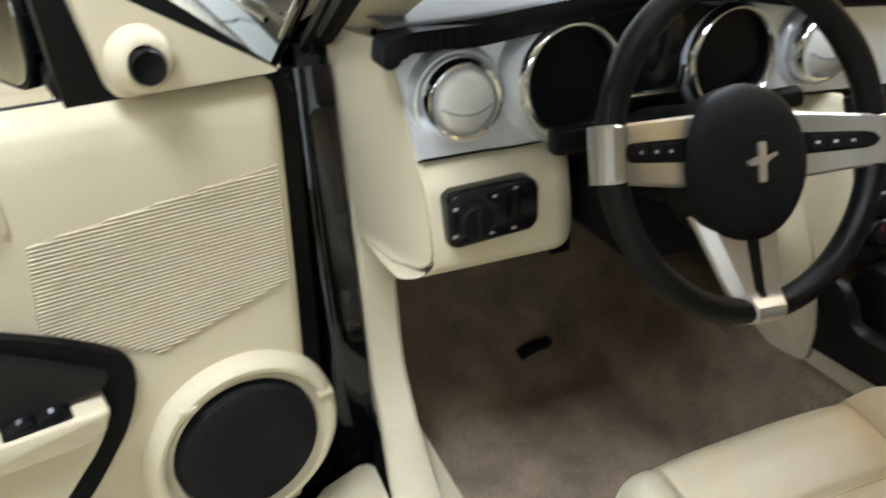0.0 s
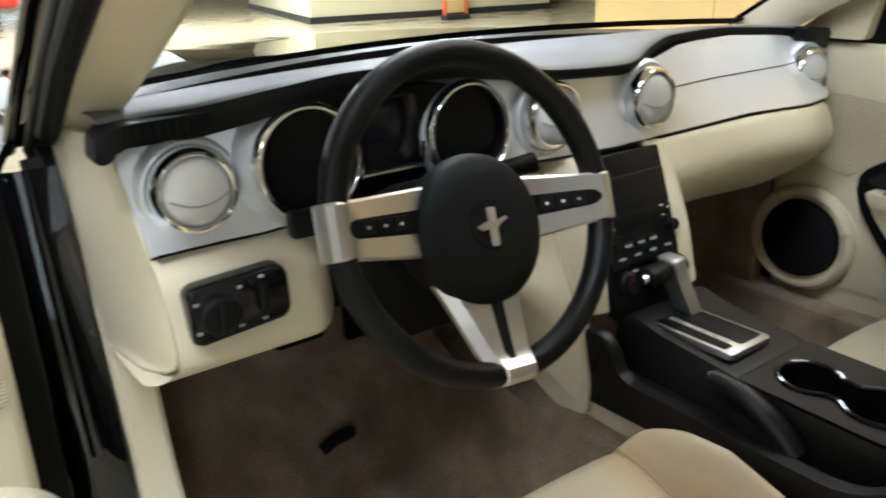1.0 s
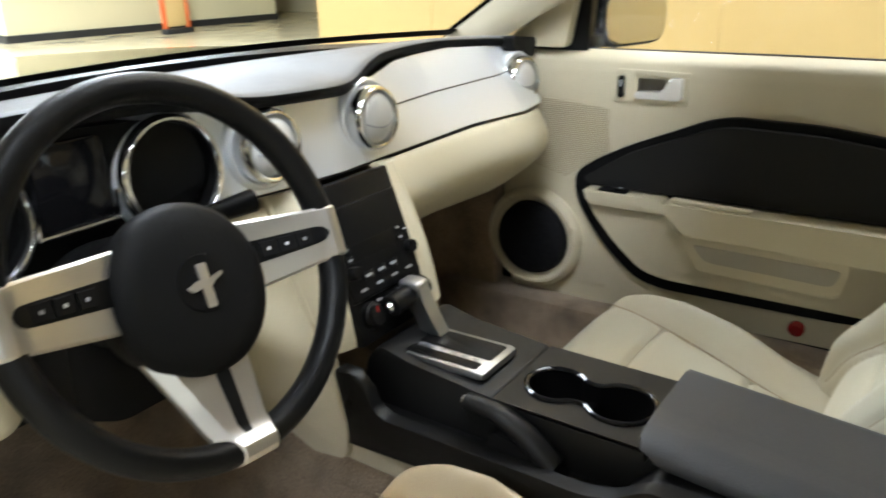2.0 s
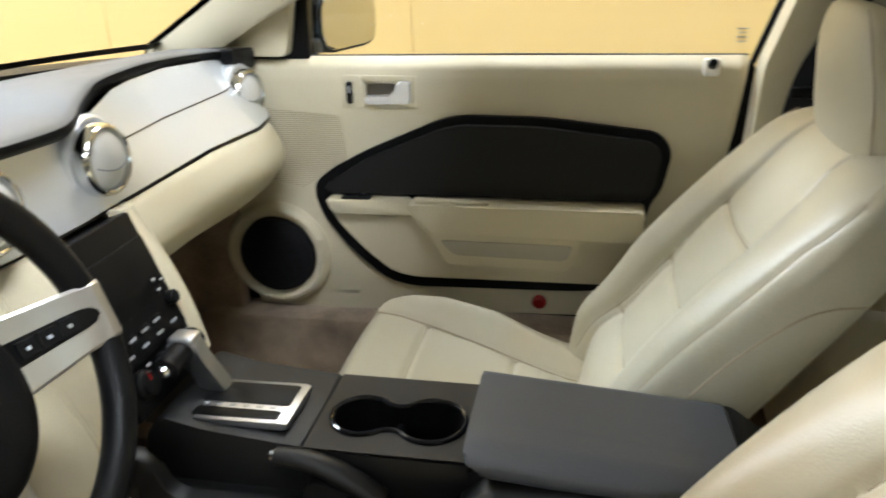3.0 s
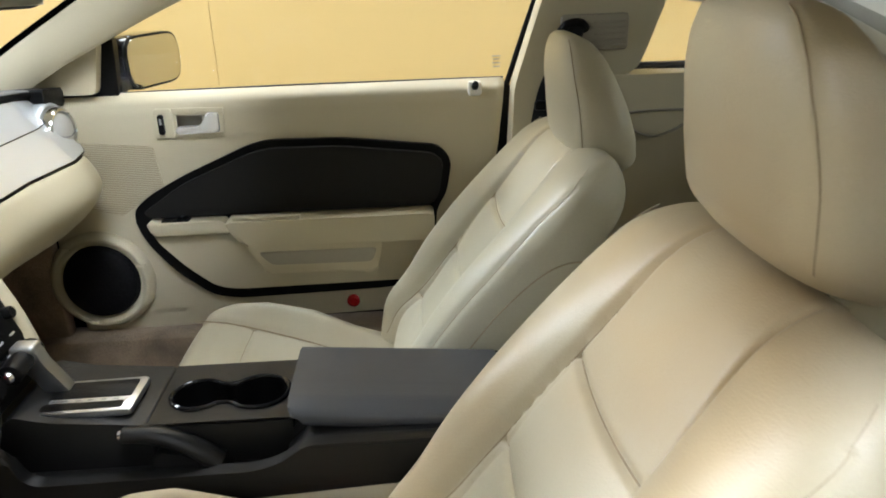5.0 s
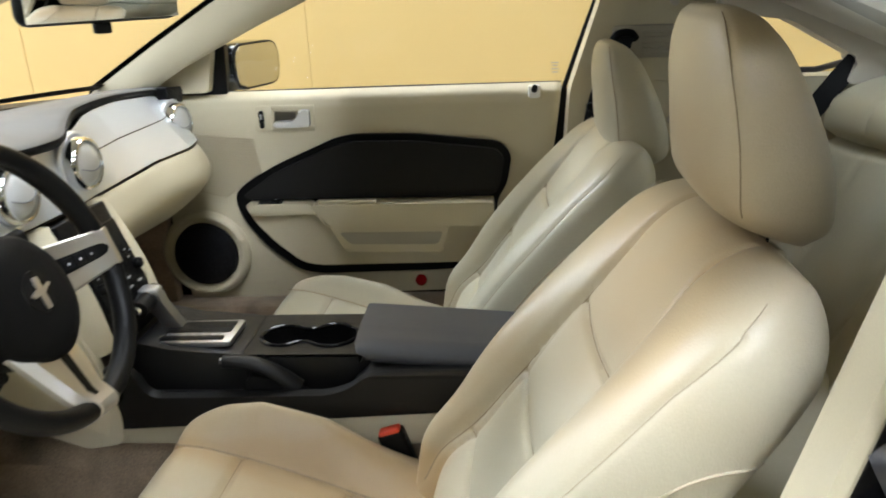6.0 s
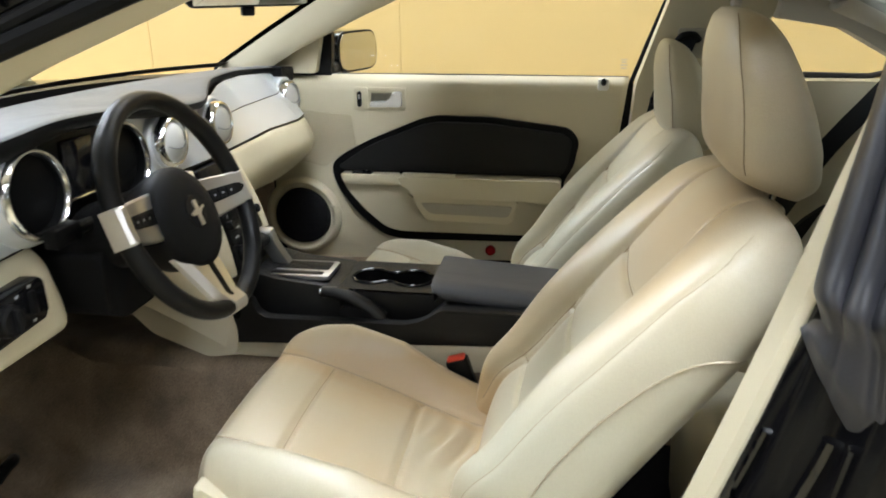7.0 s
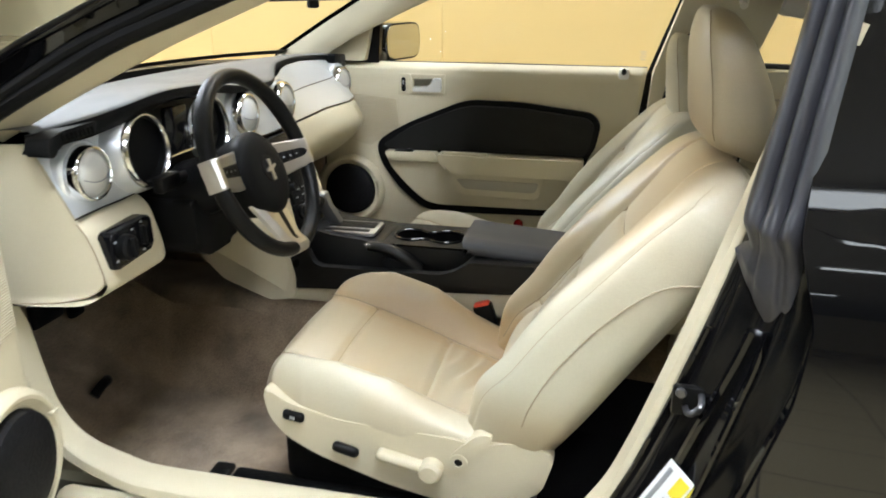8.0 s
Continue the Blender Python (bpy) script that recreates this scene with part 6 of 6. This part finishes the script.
def car_seat(x0, s, label, hide, drop=0.0):
    """A front seat centred on x0; s is the outer side of the car."""
    seat = thing("bucket_seat", (x0, -0.30, 0.25), label, "car seat", "front seats")
    vs, fs = looped(lambda a, t: back_point(x0, a, -0.03 + 0.65 * t), 210, 250)
    back = sheet_part("backrest", vs, fs, hide, seat, "reclined cream leather backrest", 60)
    vs, fs = looped(lambda a, t: cushion_point(x0, a, t), 100, 170)
    cush = sheet_part("cushion", vs, fs, hide, seat, "cream leather cushion, creased and slightly darkened", 60)
    vs, fs = looped(lambda a, t: headrest_point(x0, a, t) - DROP * drop + FWD * (drop > 0), 44, 72)
    hr = sheet_part("headrest", vs, fs, hide, seat, "cream leather headrest", 60)
    for dx in (-0.055, 0.055):
        p0 = Vector((x0 + dx, 0, 0)) + S_BASE + S_DIR * 0.58 + S_NRM * -0.05
        part("headrest_post", tube([p0, Vector((x0 + dx, 0, 0)) + HR_A + HR_U * 0.02 + HR_F * -0.01 - DROP * drop + FWD * (drop > 0)], 0.0065, 10), CHROME, hr)
        part("post_collar", lathe([(0.015, -0.01), (0.015, 0.006), (0.010, 0.010)], aim(p0 + S_DIR * 0.03, S_DIR, (1, 0, 0)), 16), TRIM, hr)
    # sewn lines
    for sx in (-1, 1):
        pts = [on_back(x0, sx * insert_half(t), t, 0.0005) for t in np.linspace(0.02, 0.50, 60)]
        part("seam", tube(pts, 0.0011, 5), SEAM, back)
    for row in (0.135, 0.270, 0.408):
        pts = []
        for k in np.linspace(-0.98, 0.98, 30):
            x = k * insert_half(row)
            ss = row + 0.006 * k * k
            pts.append(on_back(x0, x, ss, 0.0005))
        part("seam", tube(pts, 0.0011, 5), SEAM, back)
    for sx in (-1, 1):
        pts = [on_back(x0, sx * crest(t) * back_half(t), t, 0.0004) for t in np.linspace(0.06, 0.59, 60)]
        part("seam", tube(pts, 0.0007, 5), SEAM_PALE, back)
    # headrest side seams
    for sx, a in ((1, 0.095), (-1, 0.405)):
        pts = [headrest_point(x0, a, t) - DROP * drop + FWD * (drop > 0) + Vector((sx * 0.0006, 0.0006, 0)) for t in np.linspace(0.06, 0.97, 40)]
        part("seam", tube(pts, 0.0008, 5), SEAM, hr)
    # cushion lines
    for sx in (-1, 1):
        pts = [Vector((x0 * CUSH_X + sx * (CUSH_IN - 0.02 * gauss(y + 0.46, 0.15)), y, cushion_top(CUSH_IN - 0.02 * gauss(y + 0.46, 0.15), y) + 0.0006)) for y in np.linspace(-0.078, -0.49, 46)]
        part("seam", tube(pts, 0.0011, 5), SEAM, cush)
    pts = []
    for x in np.linspace(-0.141, 0.141, 40):
        y = -0.184
        pts.append(Vector((x0 * CUSH_X + x, y, cushion_top(x, y) + 0.0006)))
    part("seam", tube(pts, 0.0011, 5), SEAM, cush)
    # piping on the outer flank of the back
    for sd in (s, -s):
        pts = []
        for t, n in ((0.09, -0.008), (0.13, 0.004), (0.205, 0.013), (0.27, 0.011), (0.323, 0.006), (0.38, -0.005), (0.422, -0.019), (0.448, -0.038), (0.463, -0.060), (0.468, -0.080)):
            w = back_half(t)
            k = (n + 0.03) / (0.13 if n > -0.03 else 0.075)
            f = 1 - 0.05 * k * k if n > -0.03 else (1 - (abs(n + 0.03) / 0.070) ** 2.6) ** 0.2
            pts.append(Vector((x0 + sd * w * (f + (0.004 if n > -0.03 else 0.001)), 0, 0)) + S_BASE + S_DIR * t + S_NRM * n)
        part("piping", tube(smooth_line(pts, 5), 0.0015, 6), SEAM_PALE, back)
    # plastic side shields with the switches on the outer one
    for sd in (s, -s):
        ya, yb = sorted((x0 + sd * 0.182, x0 + sd * 0.213))
        prof = [(-0.078, 0.500), (-0.088, 0.438), (-0.120, 0.400), (-0.178, 0.370), (-0.307, 0.328), (-0.400, 0.308), (-0.50, 0.310), (-0.590, 0.345), (-0.612, 0.425), (-0.600, 0.440), (-0.540, 0.446), (-0.480, 0.432), (-0.430, 0.440), (-0.225, 0.448), (-0.130, 0.470)]
        sh = part("side_shield", prism(rounded(prof, 0.02, 4), ya, yb, "x", 0.010, 3), TRIM, seat, "cream plastic seat side cover")
        if sd == s:
            xo = x0 + sd * 0.213
            ga, gb = sorted((x0 + sd * 0.188, x0 + sd * 0.2165))
            strap = [(-0.426, 0.385), (-0.430, 0.408), (-0.466, 0.444), (-0.482, 0.458), (-0.505, 0.456), (-0.503, 0.446), (-0.493, 0.430), (-0.468, 0.408), (-0.460, 0.385)]
            part("pivot_cover", prism(rounded(strap, 0.012, 4), ga, gb, "x", 0.005, 3), TRIM, sh, "cream cover over the backrest pivot")

            def sbox(name, y0, y1, z0, z1, out, r, mat, par, lab="", roll=0.0, cy=None, cz=None):
                a, b = sorted((xo - sd * 0.004, xo + sd * out))
                bm = rbox(a, b, y0, y1, z0, z1, r, 3)
                if roll:
                    c = Vector((xo, (y0 + y1) / 2, (z0 + z1) / 2))
                    bm.transform(Matrix.Translation(c) @ Matrix.Rotation(radians(roll), 4, "X") @ Matrix.Translation(-c))
                return part(name, bm, mat, par, lab)

            sbox("lumbar_switch", -0.160, -0.118, 0.437, 0.457, 0.010, 0.009, BLACK, sh, "black lumbar switch", roll=8)
            sbox("switch_mark", -0.144, -0.134, 0.444, 0.450, 0.0115, 0.001, ICON, sh, roll=8)
            sbox("slide_switch", -0.263, -0.211, 0.382, 0.402, 0.014, 0.009, BLACK, sh, "black seat slide switch", roll=14)
            sbox("recline_handle", -0.392, -0.296, 0.377, 0.397, 0.022, 0.009, TRIM, sh, "cream recline handle", roll=12)
            part("handle_boss", lathe([(0.021, 0.0), (0.021, 0.020), (0.016, 0.026), (0, 0.027)], aim((xo, -0.397, 0.376), (sd, 0, 0)), 28), TRIM, sh)
            part("pivot_ring", lathe([(0.016, 0.0), (0.016, 0.004), (0.008, 0.004), (0.008, 0.0)], aim((xo + sd * 0.0035, -0.446, 0.397), (sd, 0, 0)), 24), TRIM, sh)
            part("pivot_hole", lathe([(0.0, 0.002), (0.0075, 0.002)], aim((xo + sd * 0.0035, -0.446, 0.397), (sd, 0, 0)), 16), GAUGE, sh)
    for dx in (-0.19, 0.19):
        part("seat_rail", rbox(x0 + dx - 0.022, x0 + dx + 0.022, -0.62, 0.01, 0.225, 0.285, 0.008), BLACK, seat, "black steel seat rail")
        part("rail_cover", rbox(x0 + dx - 0.026, x0 + dx + 0.026, -0.02, 0.035, 0.23, 0.262, 0.010), BLACK, seat)
    part("seat_frame", rbox(x0 - 0.19, x0 + 0.19, -0.58, -0.10, 0.285, 0.40, 0.02), BLACK, seat)
    return seat


SEAT_X = 0.372
car_seat(-SEAT_X, -1, "cream leather driver's seat, reclined, with power switches", LEATHER)
low_seat = car_seat(SEAT_X, 1, "cream leather passenger's seat with the headrest pushed down", LEATHER_CLEAN, 0.052)
low_seat.location += Vector((0, 0.006, -0.040))

# buckles beside the seats
for x, lab in ((-0.150, "red and black seat belt buckle beside the driver's seat"),):
    bk = thing("belt_buckle", (x, -0.40, 0.42), lab, "seat belt buckle")
    m = aim((x + 0.012, -0.418, 0.462), (0.0, 0.30, 0.95), (1, 0, 0))
    part("body", rbox(-0.022, 0.022, -0.013, 0.013, -0.05, 0.042, 0.006, 3, m=m), BLACK, bk)
    part("button", rbox(-0.018, 0.018, -0.011, 0.009, 0.036, 0.047, 0.004, 3, m=m), RED_BUTTON, bk, "red release button")

# shoulder belt on the passenger's side
belt = thing("seat_belt", (0.63, -0.95, 0.9), "black webbing seat belt hanging by the pillar", "seat belt")


def strip(points, w, across, thick=0.0015):
    bm = bmesh.new()
    a = Vector(across).normalized() * w / 2
    prev = None
    for p in points:
        p = Vector(p)
        q = (bm.verts.new(p - a), bm.verts.new(p + a))
        if prev:
            bm.faces.new((prev[0], prev[1], q[1], q[0]))
        prev = q
    ext = bmesh.ops.extrude_face_region(bm, geom=bm.faces[:])
    bmesh.ops.translate(bm, verts=[v for v in ext["geom"] if isinstance(v, bmesh.types.BMVert)], vec=(thick, 0, 0))
    return bm


part("upper_webbing", strip(smooth_line([(0.640, -0.885, 1.050), (0.632, -0.858, 0.98), (0.625, -0.826, 0.90), (0.62, -0.80, 0.72), (0.63, -0.80, 0.45)], 6), 0.046, (0.25, 1, 0.1)), WEBBING, belt)
part("guide_loop", tube(smooth_line([(0.652, -0.860, 1.040), (0.642, -0.872, 1.056), (0.642, -0.898, 1.058), (0.652, -0.912, 1.045)], 5), 0.010, 10), BLACK, belt, "black belt guide loop")
part("tongue", rbox(0.612, 0.630, -0.858, -0.800, 0.885, 0.905, 0.006), BLACK, belt)
belt3 = thing("seat_belt", (-0.64, -0.70, 0.3), "black webbing seat belt running down behind the driver's seat", "seat belt")
part("webbing", strip(smooth_line([(-0.655, -0.99, 1.05), (-0.650, -0.95, 0.90), (-0.645, -0.89, 0.75), (-0.640, -0.80, 0.55), (-0.640, -0.72, 0.40), (-0.645, -0.66, 0.31)], 6), 0.046, (0.25, 1, 0.3)), WEBBING, belt3)
part("anchor", rbox(-0.66, -0.635, -0.70, -0.63, 0.25, 0.325, 0.008), BLACK, belt3, "black belt anchor")
# added dark sheet over the carpet in place of the footwell's shadow
shade_fn = carpet_fn(-1)
rear_shade = thing("footwell_shade_sheet", (-0.4, -0.8, 0.25), "black sheet standing in for footwell shade behind the driver's seat", "floor mat")
shell("shade_surface", lambda u, v: tuple(Vector(shade_fn(0.01 + 0.205 * u, 0.03 + 0.95 * v)) + Vector((0, 0, 0.012))), 16, 20, FOOTWELL_SHADE, rear_shade, thick=(0, 0, -0.008))
belt2 = thing("seat_belt", (0.45, -1.15, 0.6), "black rear lap belt lying across the rear seat", "seat belt")
part("webbing", strip(smooth_line([(0.655, -1.47, 1.04), (0.635, -1.40, 0.97), (0.60, -1.33, 0.90), (0.55, -1.22, 0.78), (0.47, -1.10, 0.62), (0.40, -1.02, 0.50), (0.36, -0.98, 0.42)], 6), 0.048, (0.1, 0.8, 0.58)), WEBBING, belt2)
part("buckle", rbox(0.435, 0.475, -1.10, -1.07, 0.565, 0.60, 0.006), BLACK, belt2)
part("tongue", rbox(0.442, 0.468, -1.115, -1.095, 0.585, 0.605, 0.003), STEEL, belt2)

# ---- rear seat ----
rear = thing("rear_bench", (0, -1.3, 0.4), "cream leather rear bench with two seats", "rear seat")


def rear_back_fn(u, v):
    x = -0.60 + 1.20 * v
    s = u
    z = 0.42 + 0.535 * s
    lobe = 0.045 * (1 - gauss(abs(x) - 0.31, 0.20)) + 0.03 * gauss(x, 0.06)
    y = -1.20 - 0.26 * s - 0.04 * gauss(abs(x) - 0.31, 0.12) * math.sin(math.pi * min(s * 1.1, 1)) + lobe - 0.07 * max(0, (s - 0.9) / 0.1) ** 2
    y -= 0.006 * gauss(abs(x) - 0.18, 0.005) + 0.006 * gauss(abs(x) - 0.46, 0.005) + 0.022 * gauss(s - 0.74, 0.022) - 0.040 * math.sin(math.pi * min(max((s - 0.74) / 0.27, 0), 1)) ** 0.7
    return (x, y, z)


shell("backrest", rear_back_fn, 50, 120, LEATHER_CLEAN, rear, "cream leather rear backrest", thick=(0, -0.08, -0.02))


def rear_cushion_fn(u, v):
    x = -0.60 + 1.20 * v
    y = -1.24 + 0.42 * u
    z = 0.44 + 0.05 * u + 0.035 * (1 - gauss(abs(x) - 0.31, 0.18)) - 0.08 * max(0, (u - 0.85) / 0.15) ** 2 - 0.006 * gauss(abs(x) - 0.18, 0.005)
    return (x, y, z)


shell("cushion", rear_cushion_fn, 40, 100, LEATHER_CLEAN, rear, "cream leather rear cushion", thick=(0, 0, -0.14))
part("rear_pull", tube(smooth_line([(0.655, -1.0, 0.86), (0.652, -1.02, 0.83), (0.652, -1.07, 0.81), (0.652, -1.13, 0.83), (0.655, -1.16, 0.86), (0.655, -1.08, 0.868)], 5, True), 0.003, 6, closed=True), TRIM_DARK, body)
